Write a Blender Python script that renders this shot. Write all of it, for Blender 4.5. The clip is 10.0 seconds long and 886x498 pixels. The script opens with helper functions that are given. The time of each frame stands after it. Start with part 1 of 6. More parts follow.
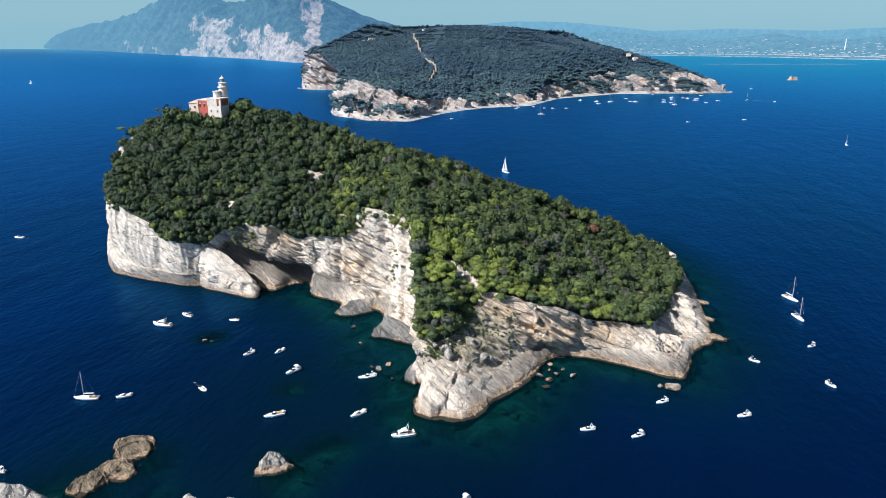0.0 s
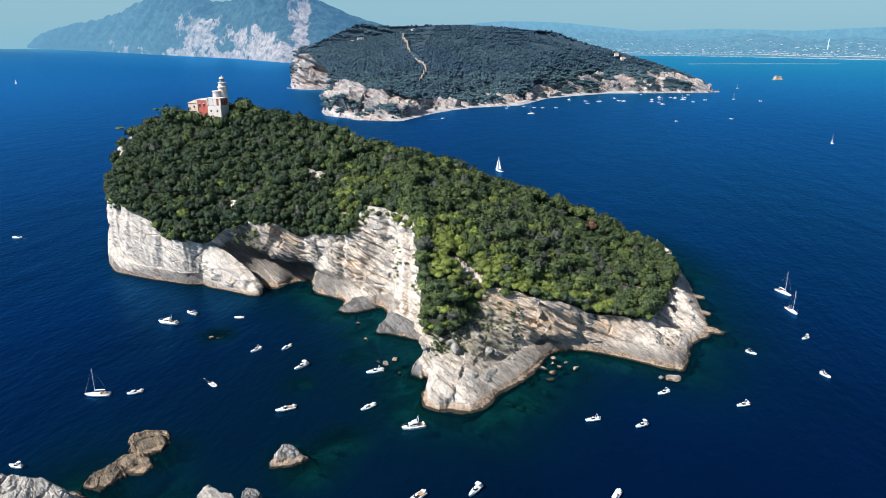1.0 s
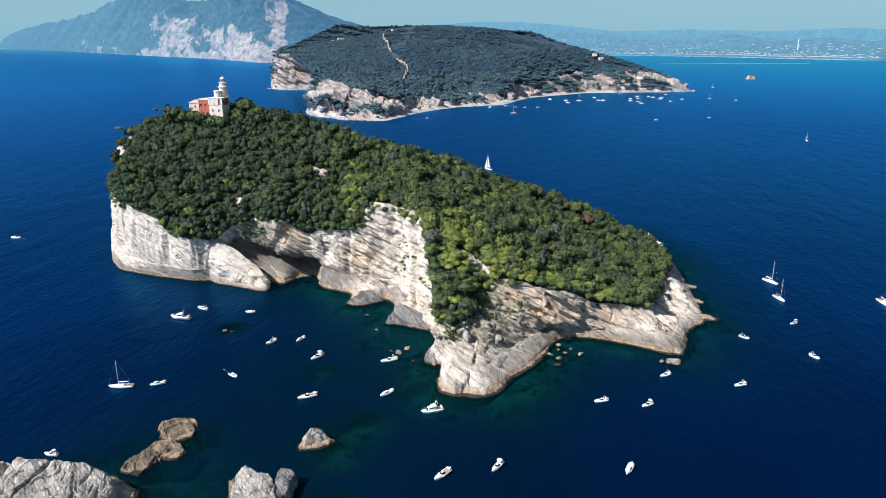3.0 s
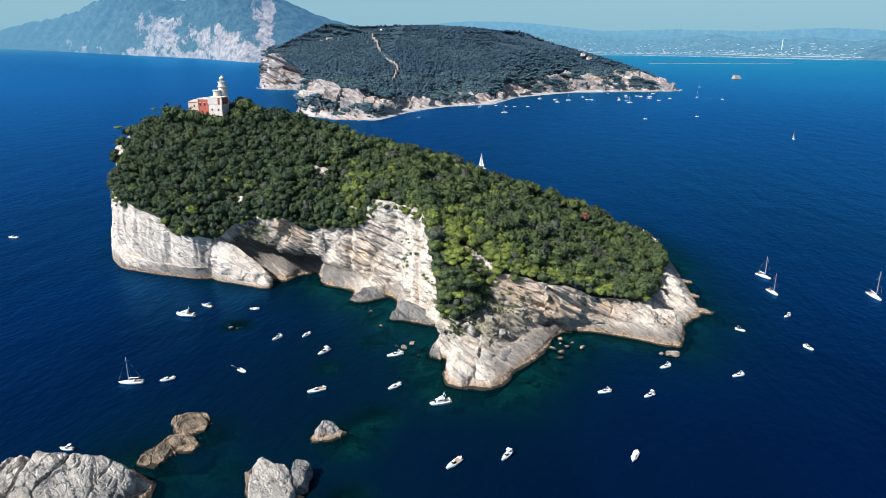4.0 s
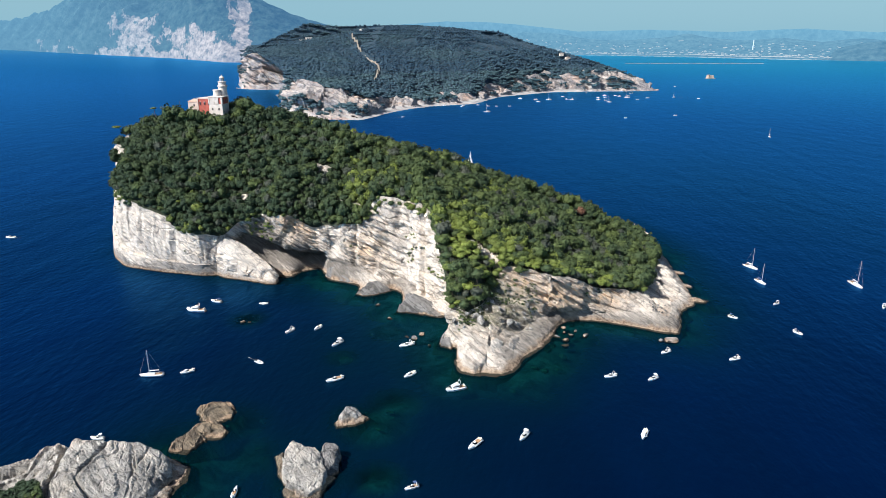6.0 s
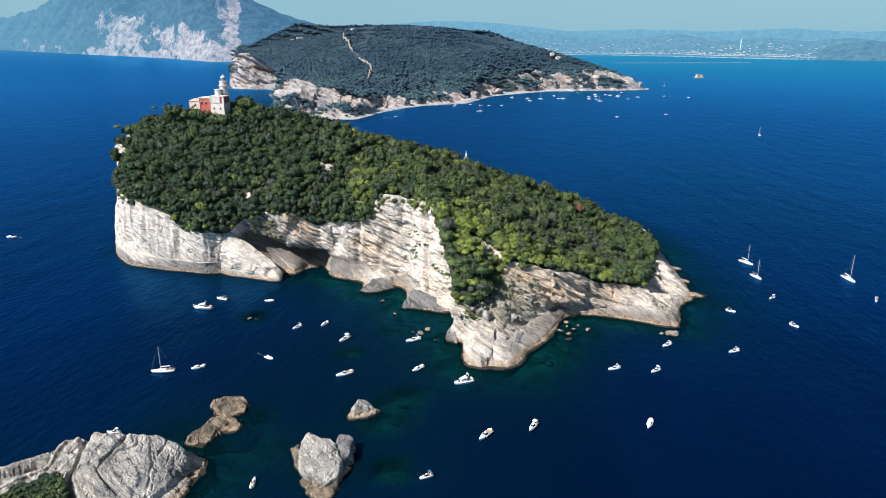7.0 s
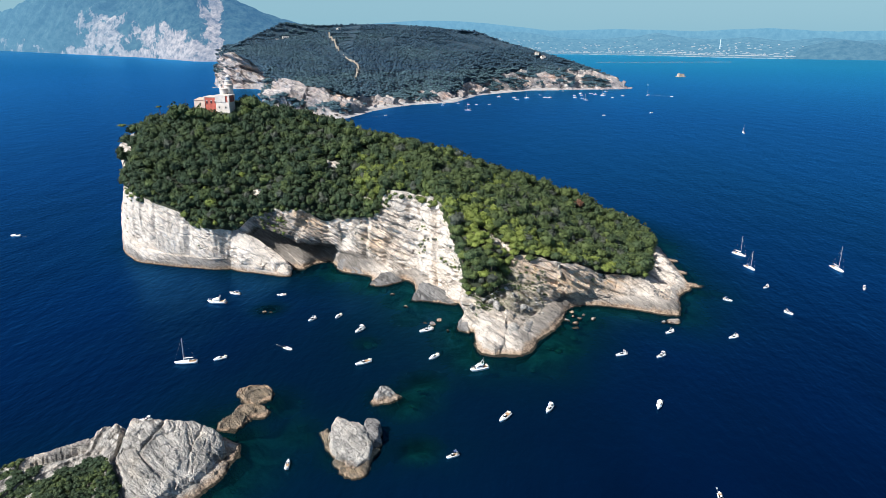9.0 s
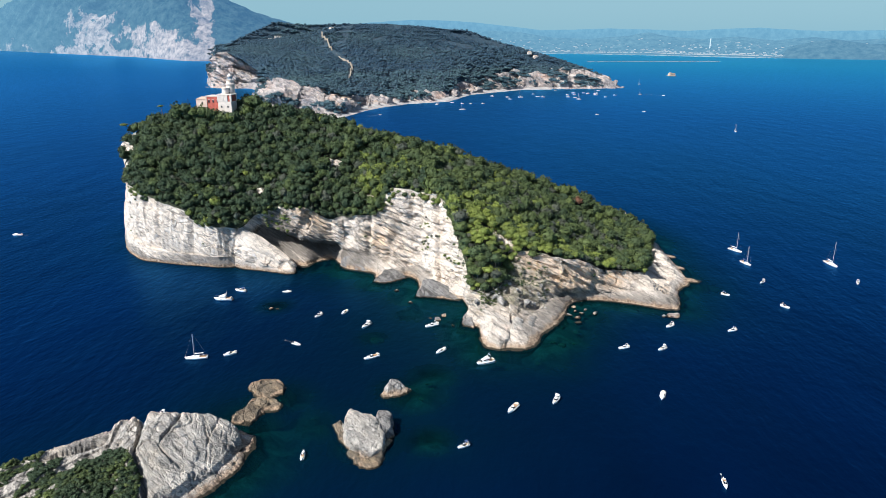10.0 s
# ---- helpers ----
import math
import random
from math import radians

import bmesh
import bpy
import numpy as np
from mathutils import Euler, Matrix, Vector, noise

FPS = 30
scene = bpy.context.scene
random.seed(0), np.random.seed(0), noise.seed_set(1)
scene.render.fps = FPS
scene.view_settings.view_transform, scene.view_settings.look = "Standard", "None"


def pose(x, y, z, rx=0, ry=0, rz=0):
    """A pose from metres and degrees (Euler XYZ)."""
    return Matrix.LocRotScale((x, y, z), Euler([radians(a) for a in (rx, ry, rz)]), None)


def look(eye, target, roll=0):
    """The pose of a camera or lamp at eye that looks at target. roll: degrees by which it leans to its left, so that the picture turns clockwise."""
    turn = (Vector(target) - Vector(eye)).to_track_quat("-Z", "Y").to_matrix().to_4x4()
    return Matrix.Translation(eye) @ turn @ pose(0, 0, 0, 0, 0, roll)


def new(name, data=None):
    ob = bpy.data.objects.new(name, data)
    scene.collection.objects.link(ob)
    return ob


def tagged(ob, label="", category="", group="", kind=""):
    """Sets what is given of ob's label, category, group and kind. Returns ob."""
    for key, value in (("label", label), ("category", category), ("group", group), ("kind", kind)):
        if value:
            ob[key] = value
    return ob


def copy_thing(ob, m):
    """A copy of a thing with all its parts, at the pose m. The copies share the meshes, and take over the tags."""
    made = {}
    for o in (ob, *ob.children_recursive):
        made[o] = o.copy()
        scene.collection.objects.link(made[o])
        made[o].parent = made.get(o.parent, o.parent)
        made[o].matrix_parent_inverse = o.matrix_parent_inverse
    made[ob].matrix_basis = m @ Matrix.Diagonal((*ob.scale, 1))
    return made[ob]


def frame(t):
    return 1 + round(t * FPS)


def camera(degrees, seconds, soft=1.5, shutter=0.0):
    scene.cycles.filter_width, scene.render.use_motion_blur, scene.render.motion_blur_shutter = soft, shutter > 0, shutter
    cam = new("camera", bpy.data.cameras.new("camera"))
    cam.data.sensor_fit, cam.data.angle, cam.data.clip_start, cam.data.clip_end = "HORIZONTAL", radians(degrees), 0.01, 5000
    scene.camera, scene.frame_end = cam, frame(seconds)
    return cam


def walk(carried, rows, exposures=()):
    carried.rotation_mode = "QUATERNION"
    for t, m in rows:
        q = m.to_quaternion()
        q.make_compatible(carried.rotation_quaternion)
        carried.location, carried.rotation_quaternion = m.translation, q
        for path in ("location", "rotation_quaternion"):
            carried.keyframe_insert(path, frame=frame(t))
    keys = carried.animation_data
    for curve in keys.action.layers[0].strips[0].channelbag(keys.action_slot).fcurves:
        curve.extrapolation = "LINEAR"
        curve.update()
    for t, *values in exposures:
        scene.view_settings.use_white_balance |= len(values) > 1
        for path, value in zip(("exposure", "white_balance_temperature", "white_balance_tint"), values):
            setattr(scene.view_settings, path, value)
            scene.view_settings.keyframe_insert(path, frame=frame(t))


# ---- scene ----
cam = camera(68.7, 10.0, soft=0.55)
METRES, EYE, TILT, LEAN, TURN = 92.8, 136.8, -17.8, 0.0, 0.0
ROWS = [
    (0.0, 0.0, 0.0, 0.0, 0.0, 0.0, -0.0),
    (0.5, -0.0408, -0.0291, -0.0082, -0.6, -0.01, 0.17),
    (1.0, -0.0824, -0.0574, -0.0153, -1.08, -0.02, 0.32),
    (1.5, -0.1229, -0.0878, -0.024, -1.54, -0.03, 0.49),
    (2.0, -0.1621, -0.1192, -0.033, -2.0, -0.03, 0.64),
    (2.5, -0.2022, -0.1499, -0.0418, -2.5, -0.02, 0.77),
    (4.0, -0.3284, -0.2313, -0.0656, -4.11, -0.08, 1.23),
    (4.5, -0.3708, -0.2586, -0.0733, -4.59, -0.09, 1.36),
    (5.0, -0.4138, -0.2845, -0.0809, -5.08, -0.1, 1.5),
    (5.5, -0.457, -0.3096, -0.0881, -5.62, -0.11, 1.64),
    (7.0, -0.5875, -0.3816, -0.1088, -7.03, -0.2, 2.07),
    (7.5, -0.6294, -0.4062, -0.1157, -7.4, -0.23, 2.18),
    (8.0, -0.6711, -0.43, -0.1222, -7.78, -0.26, 2.3),
    (8.5, -0.7129, -0.4534, -0.1288, -8.16, -0.28, 2.41),
    (9.0, -0.7546, -0.4769, -0.1357, -8.54, -0.31, 2.53),
    (9.5, -0.796, -0.501, -0.1424, -8.92, -0.34, 2.64),
    (10.0, -0.8363, -0.5247, -0.1491, -9.29, -0.39, 2.76),
]
walk(cam, [(t, pose(0, 0, EYE, TILT, LEAN, TURN) @ pose(METRES * x, METRES * y, METRES * z, 90 + pitch, roll, yaw)) for t, x, y, z, yaw, pitch, roll in ROWS],
     exposures=[(0.0, 0.74, 6000, 10), (10.0, 0.74, 6000, 10)])

# ---- world, sun ----
SUN_DIR = Vector((-0.63, -0.31, 0.71)).normalized()
SUN_EL = math.asin(SUN_DIR.z)
world = bpy.data.worlds.new("world")
scene.world = world
world.use_nodes = True
wn, wl = world.node_tree.nodes, world.node_tree.links
wn.clear()
sky = wn.new("ShaderNodeTexSky")
sky.sky_type, sky.sun_disc = "NISHITA", False
sky.sun_elevation, sky.sun_rotation = SUN_EL, math.atan2(SUN_DIR.x, SUN_DIR.y)
sky.air_density, sky.dust_density, sky.ozone_density = 1.0, 1.2, 1.5
w_bg, w_out = wn.new("ShaderNodeBackground"), wn.new("ShaderNodeOutputWorld")
w_bg.inputs["Strength"].default_value = 0.053
# summer haze low over the sea, the same all round the horizon
w_co, w_sep, w_ramp, w_mix = (wn.new("ShaderNodeTexCoord"), wn.new("ShaderNodeSeparateXYZ"),
                              wn.new("ShaderNodeValToRGB"), wn.new("ShaderNodeMixRGB"))
wl.new(w_co.outputs["Generated"], w_sep.inputs[0])
w_map = wn.new("ShaderNodeMapRange")
w_map.inputs["From Min"].default_value, w_map.inputs["From Max"].default_value = -0.06, 0.24
wl.new(w_sep.outputs["Z"], w_map.inputs["Value"])
wl.new(w_map.outputs[0], w_ramp.inputs[0])
w_ramp.color_ramp.elements[0].position, w_ramp.color_ramp.elements[0].color = 0.0, (0.95, 0.95, 0.95, 1)
w_ramp.color_ramp.elements[1].position, w_ramp.color_ramp.elements[1].color = 1.0, (0, 0, 0, 1)
mid = w_ramp.color_ramp.elements.new(0.38)
mid.color = (0.7, 0.7, 0.7, 1)
w_mix.inputs[2].default_value = (3.4, 6.4, 7.6, 1)
wl.new(w_ramp.outputs[0], w_mix.inputs[0])
wl.new(sky.outputs[0], w_mix.inputs[1])
wl.new(w_mix.outputs[0], w_bg.inputs["Color"])
wl.new(w_bg.outputs[0], w_out.inputs["Surface"])

sun = new("sun", bpy.data.lights.new("sun", "SUN"))
sun.data.energy, sun.data.angle, sun.data.color = 4.8, radians(0.53), (1.0, 0.95, 0.87)
sun.matrix_world = look((0, 0, 300), Vector((0, 0, 300)) - SUN_DIR)


# ---- noise on arrays ----
def hash3(i):
    i = i.astype(np.int64)
    h = (i[..., 0] * 374761393 + i[..., 1] * 668265263 + i[..., 2] * 2147483647) & 0x7FFFFFFF
    h = ((h ^ (h >> 13)) * 1274126177) & 0x7FFFFFFF
    return ((h ^ (h >> 16)) & 0xFFFF) / 65535.0


def vnoise(p):
    """Smooth value noise from -1 to 1."""
    b = np.floor(p)
    f = p - b
    f = f * f * (3 - 2 * f)
    out = 0
    for dx in (0, 1):
        for dy in (0, 1):
            for dz in (0, 1):
                w = (f[..., 0] if dx else 1 - f[..., 0]) * (f[..., 1] if dy else 1 - f[..., 1]) * (f[..., 2] if dz else 1 - f[..., 2])
                out = out + w * hash3(b + np.array((dx, dy, dz)))
    return out * 2 - 1


def fbm(p, size, octaves=4):
    p = np.asarray(p, float) / size
    out, amp = 0, 1.0
    for k in range(octaves):
        out = out + amp * vnoise(p + 17.3 * k)
        p, amp = p * 2.03, amp * 0.5
    return out / 1.9


def cells(p, size, seed=0):
    """A random level for each uneven block of space, from -1 to 1, and the way to the block's rim."""
    p = np.asarray(p, float) / np.asarray(size, float) + 31.7 * seed
    b = np.floor(p)
    best, rim, val = np.full(p.shape[:-1], 9.0), np.full(p.shape[:-1], 9.0), np.zeros(p.shape[:-1])
    for dx in (-1, 0, 1):
        for dy in (-1, 0, 1):
            for dz in (-1, 0, 1):
                c = b + np.array((dx, dy, dz))
                q = c + np.stack([hash3(c), hash3(c + 57), hash3(c + 113)], -1) * 0.9
                d = ((q - p) ** 2).sum(-1)
                m = d < best
                rim = np.where(m, best, np.minimum(rim, d))
                best, val = np.where(m, d, best), np.where(m, hash3(c + 201), val)
    return val * 2 - 1, np.sqrt(rim) - np.sqrt(best)


# ---- materials ----
class Mat:
    """A node material with short helpers."""

    def __init__(self, name):
        self.m = bpy.data.materials.new(name)
        self.m.use_nodes = True
        self.t = self.m.node_tree
        self.n, self.l = self.t.nodes, self.t.links
        self.b = self.n["Principled BSDF"]
        self.out = self.n["Material Output"]
        self.pos = self.n.new("ShaderNodeNewGeometry").outputs["Position"]

    def set(self, key, v):
        if hasattr(v, "is_output"):
            self.l.new(v, self.b.inputs[key])
        else:
            self.b.inputs[key].default_value = v
        return self

    def scaled(self, v, s, turn=(0, 0, 0)):
        if any(turn):
            k = self.n.new("ShaderNodeMapping")
            k.inputs["Rotation"].default_value = [radians(a) for a in turn]
            self.l.new(v, k.inputs[0])
            v = k.outputs[0]
        k = self.n.new("ShaderNodeMapping")
        k.inputs["Scale"].default_value = s
        self.l.new(v, k.inputs[0])
        return k.outputs[0]

    def noise(self, scale, detail=4.0, rough=0.55, vec=None, warp=0.0):
        k = self.n.new("ShaderNodeTexNoise")
        k.inputs["Scale"].default_value, k.inputs["Detail"].default_value = scale, detail
        k.inputs["Roughness"].default_value, k.inputs["Distortion"].default_value = rough, warp
        self.l.new(vec or self.pos, k.inputs["Vector"])
        return k.outputs["Fac"]

    def voronoi(self, scale, vec=None, feature="DISTANCE_TO_EDGE"):
        k = self.n.new("ShaderNodeTexVoronoi")
        k.feature = feature
        k.inputs["Scale"].default_value = scale
        self.l.new(vec or self.pos, k.inputs["Vector"])
        return k.outputs["Distance"]

    def blocks(self, vec, scale):
        """A random level for each fractured block, and the way to its joint."""
        k, sep = self.n.new("ShaderNodeTexVoronoi"), self.n.new("ShaderNodeSeparateColor")
        k.inputs["Scale"].default_value = scale
        self.l.new(vec, k.inputs["Vector"])
        self.l.new(k.outputs["Color"], sep.inputs[0])
        return sep.outputs[0], self.voronoi(scale, vec)

    def warped(self, vec, scale, amount):
        k, sub, mul, add = (self.n.new("ShaderNodeTexNoise"), self.n.new("ShaderNodeVectorMath"), self.n.new("ShaderNodeVectorMath"), self.n.new("ShaderNodeVectorMath"))
        k.inputs["Scale"].default_value, k.inputs["Detail"].default_value = scale, 3.0
        self.l.new(self.pos, k.inputs["Vector"])
        sub.operation, mul.operation, add.operation = "SUBTRACT", "SCALE", "ADD"
        sub.inputs[1].default_value = (0.5, 0.5, 0.5)
        mul.inputs["Scale"].default_value = amount
        self.l.new(k.outputs["Color"], sub.inputs[0])
        self.l.new(sub.outputs[0], mul.inputs[0])
        self.l.new(mul.outputs[0], add.inputs[0])
        self.l.new(vec, add.inputs[1])
        return add.outputs[0]

    def ramp(self, v, *stops):
        k = self.n.new("ShaderNodeValToRGB")
        e = k.color_ramp.elements
        while len(e) < len(stops):
            e.new(0.5)
        for el, (p, c) in zip(e, stops):
            el.position = p
            el.color = (c, c, c, 1) if isinstance(c, (int, float)) else (*c, 1)
        self.l.new(v, k.inputs[0])
        return k.outputs[0]

    def mix(self, f, a, b, how="MIX"):
        k = self.n.new("ShaderNodeMixRGB")
        k.blend_type = how
        for i, v in enumerate((f, a, b)):
            if hasattr(v, "is_output"):
                self.l.new(v, k.inputs[i])
            elif i == 0:
                k.inputs[0].default_value = v
            else:
                k.inputs[i].default_value = (*v, 1)
        return k.outputs[0]

    def math(self, how, a, b=0.0):
        k = self.n.new("ShaderNodeMath")
        k.operation = how
        for i, v in enumerate((a, b)):
            if hasattr(v, "is_output"):
                self.l.new(v, k.inputs[i])
            else:
                k.inputs[i].default_value = v
        return k.outputs[0]

    def attr(self, name):
        k = self.n.new("ShaderNodeAttribute")
        k.attribute_name = name
        return k.outputs["Fac"]

    def height(self):
        k = self.n.new("ShaderNodeSeparateXYZ")
        self.l.new(self.pos, k.inputs[0])
        return k.outputs["Z"]

    def bump(self, v, strength, dist):
        k = self.n.new("ShaderNodeBump")
        k.inputs["Strength"].default_value, k.inputs["Distance"].default_value = strength, dist
        self.l.new(v, k.inputs["Height"])
        self.l.new(k.outputs[0], self.b.inputs["Normal"])
        return self


def plain(name, colour, rough=0.5, metal=0.0, grain=0.08, size=2.0):
    k = Mat(name)
    k.set("Base Color", k.mix(k.ramp(k.noise(size), (0.3, 0.0), (0.7, 1.0)), [c * (1 - grain) for c in colour], [min(1, c * (1 + grain)) for c in colour]))
    k.set("Roughness", rough).set("Metallic", metal)
    return k.m


def rock_material(name, pale, grey, dark, warm, warm_amount, tide=1.0, scale=1.0, tilt=(12, -36, 0)):
    """Weathered limestone: pale faces, grey beds, fractured blocks with dark joints, ochre stains, a dark band at the tide line."""
    k = Mat(name)
    turned_pos = k.scaled(k.pos, (1, 1, 1), tilt)
    bed = k.warped(k.scaled(turned_pos, (0.12 * scale, 0.12 * scale, 0.62 * scale)), 0.06 * scale, 1.0)
    block = k.warped(k.scaled(turned_pos, (0.17 * scale, 0.17 * scale, 0.46 * scale)), 0.22 * scale, 0.75)
    down = k.scaled(k.pos, (0.9 * scale, 0.9 * scale, 0.10 * scale))
    lot, joint = k.blocks(block, 1.0)
    lot2, joint2 = k.blocks(block, 2.7)
    c = k.mix(k.ramp(k.noise(0.05 * scale, 7, 0.70, warp=0.8), (0.50, 0.0), (0.62, 1.0)), pale, grey)
    c = k.mix(k.math("MULTIPLY", k.ramp(k.noise(1.0, 10, 0.75, bed), (0.54, 0.0), (0.60, 1.0)), 0.55), c, grey)
    c = k.mix(k.math("MULTIPLY", k.ramp(k.noise(0.42, 8, 0.66, bed), (0.52, 0.0), (0.56, 1.0)), 0.45), c, [v * 0.80 for v in grey])
    c = k.mix(k.math("MULTIPLY", k.ramp(k.noise(0.07 * scale, 5, 0.65, k.scaled(k.pos, (1, 1, 1.6))), (0.52, 0.0), (0.64, 1.0)), warm_amount), c, warm)
    patchy = k.ramp(k.noise(0.22 * scale, 6, 0.70, warp=0.6), (0.34, 0.0), (0.56, 1.0))
    c = k.mix(k.math("MULTIPLY", k.math("MULTIPLY", k.attr("ochre"), patchy), 1.0), c, warm)
    # dark grey weathering, and painted shade in the caves and under the overhang
    c = k.mix(k.ramp(k.math("ADD", k.attr("weathered"), k.math("MULTIPLY", k.math("SUBTRACT", k.noise(0.8, 8, 0.74, bed), 0.5), 1.4)), (0.30, 0.0), (0.46, 0.92)), c, [v * 0.30 for v in grey])
    # grey rock, with shade painted onto the spur's east half
    c = k.mix(k.math("MULTIPLY", k.attr("grey_and_shaded"), k.ramp(k.noise(0.7, 8, 0.74, bed), (0.34, 0.35), (0.48, 0.95))), c, [v * 0.60 for v in grey])
    c = k.mix(k.math("MULTIPLY", k.attr("grassy"), k.ramp(k.noise(0.35, 7, 0.75), (0.36, 0.0), (0.50, 0.9))), c, k.mix(k.noise(0.2, 5, 0.7), (0.09, 0.10, 0.045), (0.24, 0.22, 0.13)))
    # thin beds, one over another
    thin = k.noise(1.0, 6, 0.72, k.warped(k.scaled(turned_pos, (0.04 * scale, 0.04 * scale, 0.85 * scale)), 0.08 * scale, 0.7))
    c = k.mix(k.math("MULTIPLY", k.ramp(thin, (0.52, 0.0), (0.545, 1.0)), 0.45), c, [v * 0.85 for v in grey])
    c = k.mix(k.math("MULTIPLY", k.ramp(thin, (0.60, 0.0), (0.625, 1.0)), 0.65), c, dark)
    c = k.mix(k.math("MULTIPLY", k.attr("clean"), k.ramp(k.noise(0.9, 8, 0.74, bed), (0.40, 1.0), (0.62, 0.45))), c, pale)
    # each block has its own tone; grain; streaks running down the face; dark joints and thin beds
    c = k.mix(1.0, c, k.ramp(lot, (0.0, 0.84), (0.3, 0.97), (1.0, 1.08)), "MULTIPLY")
    c = k.mix(1.0, c, k.ramp(lot2, (0.0, 0.88), (0.3, 1.0), (1.0, 1.06)), "MULTIPLY")
    c = k.mix(1.0, c, k.ramp(k.noise(0.9 * scale, 9, 0.82), (0.32, 0.66), (0.41, 0.97), (0.52, 1.03), (0.70, 1.10)), "MULTIPLY")
    c = k.mix(1.0, c, k.ramp(k.noise(0.6, 7, 0.70, down), (0.30, 1.05), (0.56, 1.0), (0.70, 0.76)), "MULTIPLY")
    torn = k.ramp(k.noise(0.10 * scale, 5, 0.65), (0.46, 0.0), (0.56, 1.0))
    gap = k.ramp(joint, (0.0, 1.0), (0.025, 0.9), (0.075, 0.0))
    gap2 = k.ramp(joint2, (0.0, 1.0), (0.04, 0.9), (0.13, 0.0))
    c = k.mix(k.math("MULTIPLY", k.math("MULTIPLY", gap, torn), 0.50), c, dark)
    c = k.mix(k.math("MULTIPLY", k.math("MULTIPLY", gap2, k.ramp(k.noise(0.16 * scale, 4, 0.6), (0.52, 0.0), (0.62, 1.0))), 0.40), c, dark)
    c = k.mix(k.math("MULTIPLY", k.ramp(k.noise(2.2, 9, 0.75, bed), (0.585, 0.0), (0.62, 1.0)), 0.70), c, dark)
    if tide:
        level = k.math("ADD", k.height(), k.math("MULTIPLY", k.math("SUBTRACT", k.noise(0.16, 6, 0.70), 0.5), 6.0))
        c = k.mix(k.ramp(k.math("MULTIPLY", level, 0.25 / tide), (0.15, 0.85), (0.36, 0.0)), c, k.mix(k.ramp(k.noise(0.7, 7, 0.75), (0.42, 0.0), (0.56, 1.0)), (0.17, 0.105, 0.065), (0.50, 0.36, 0.24)))
        c = k.mix(k.ramp(k.math("MULTIPLY", k.math("ADD", k.height(), k.math("MULTIPLY", k.noise(0.5), -0.9)), 0.25), (0.0, 1.0), (0.06, 0.0)), c, k.mix(k.ramp(k.math("ADD", k.height(), 1.4), (0.0, 0.0), (0.9, 1.0)), (0.13, 0.105, 0.06), (0.04, 0.033, 0.022)))
    k.set("Base Color", c).set("Roughness", 0.9)
    k.b.inputs["Specular IOR Level"].default_value = 0.25
    steps = k.math("ADD", k.math("MULTIPLY", k.ramp(k.noise(0.42, 8, 0.66, bed), (0.48, 0.0), (0.53, 1.0)), 0.8), k.math("MULTIPLY", k.ramp(k.noise(1.0, 9, 0.74, bed), (0.51, 0.0), (0.56, 1.0)), 0.6))
    chips = k.math("ADD", k.math("MULTIPLY", lot, 0.7), k.math("MULTIPLY", lot2, 0.35))
    relief = k.math("ADD", k.math("ADD", k.math("SUBTRACT", steps, k.math("MULTIPLY", k.ramp(thin, (0.52, 0.0), (0.56, 1.0)), 0.8)), chips), k.math("ADD", k.math("MULTIPLY", k.noise(1.0, 10, 0.78, bed), 1.1), k.math("MULTIPLY", k.noise(0.8 * scale, 10, 0.78), 1.3)))
    k.bump(k.math("SUBTRACT", relief, k.math("ADD", k.math("MULTIPLY", gap, 0.8), k.math("MULTIPLY", gap2, 0.4))), 0.6, 0.75 / scale)
    return k.m


def foliage_material(name, deep, bright, olive):
    """Leaves; the tint of each crown is its own, with a little spread leaf by leaf."""
    k = Mat(name)
    g = k.n.new("ShaderNodeNewGeometry").outputs["Random Per Island"]
    c = k.mix(k.attr("tint"), deep, bright)
    c = k.mix(k.ramp(k.attr("hue"), (0.80, 0.0), (0.9, 1.0)), c, olive)
    c = k.mix(0.45, c, k.mix(g, (0.18, 0.18, 0.18), (0.85, 0.85, 0.80)), "SOFT_LIGHT")
    k.set("Base Color", c).set("Roughness", 0.7)
    k.b.inputs["Specular IOR Level"].default_value = 0.2
    return k.m


ROCK = rock_material("limestone", (0.755, 0.655, 0.55), (0.385, 0.338, 0.29), (0.075, 0.066, 0.060), (0.72, 0.50, 0.31), 0.26, tide=2.1)
ROCK_LOW = rock_material("sea_rock", (0.46, 0.43, 0.39), (0.19, 0.18, 0.165), (0.07, 0.065, 0.06), (0.36, 0.28, 0.19), 0.40, scale=1.8, tide=2.0)
ROCK_PALE = rock_material("islet_rock", (0.56, 0.51, 0.445), (0.25, 0.235, 0.213), (0.08, 0.075, 0.07), (0.52, 0.43, 0.32), 0.35, scale=1.2, tide=1.9)
ROCK_BROWN = rock_material("brown_sea_rock", (0.25, 0.195, 0.135), (0.11, 0.092, 0.07), (0.05, 0.042, 0.034), (0.46, 0.33, 0.20), 0.6, scale=1.8, tide=0.8)
ROCK_GREY = rock_material("dark_sea_rock", (0.27, 0.255, 0.24), (0.115, 0.11, 0.105), (0.03, 0.028, 0.027), (0.26, 0.19, 0.13), 0.2, scale=1.4, tide=0.6)
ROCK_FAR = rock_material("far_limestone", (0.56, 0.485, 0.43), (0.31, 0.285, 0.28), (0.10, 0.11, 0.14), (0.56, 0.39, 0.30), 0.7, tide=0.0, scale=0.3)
LEAF = foliage_material("holm_oak_leaves", (0.034, 0.054, 0.028), (0.170, 0.205, 0.044), (0.070, 0.078, 0.058))
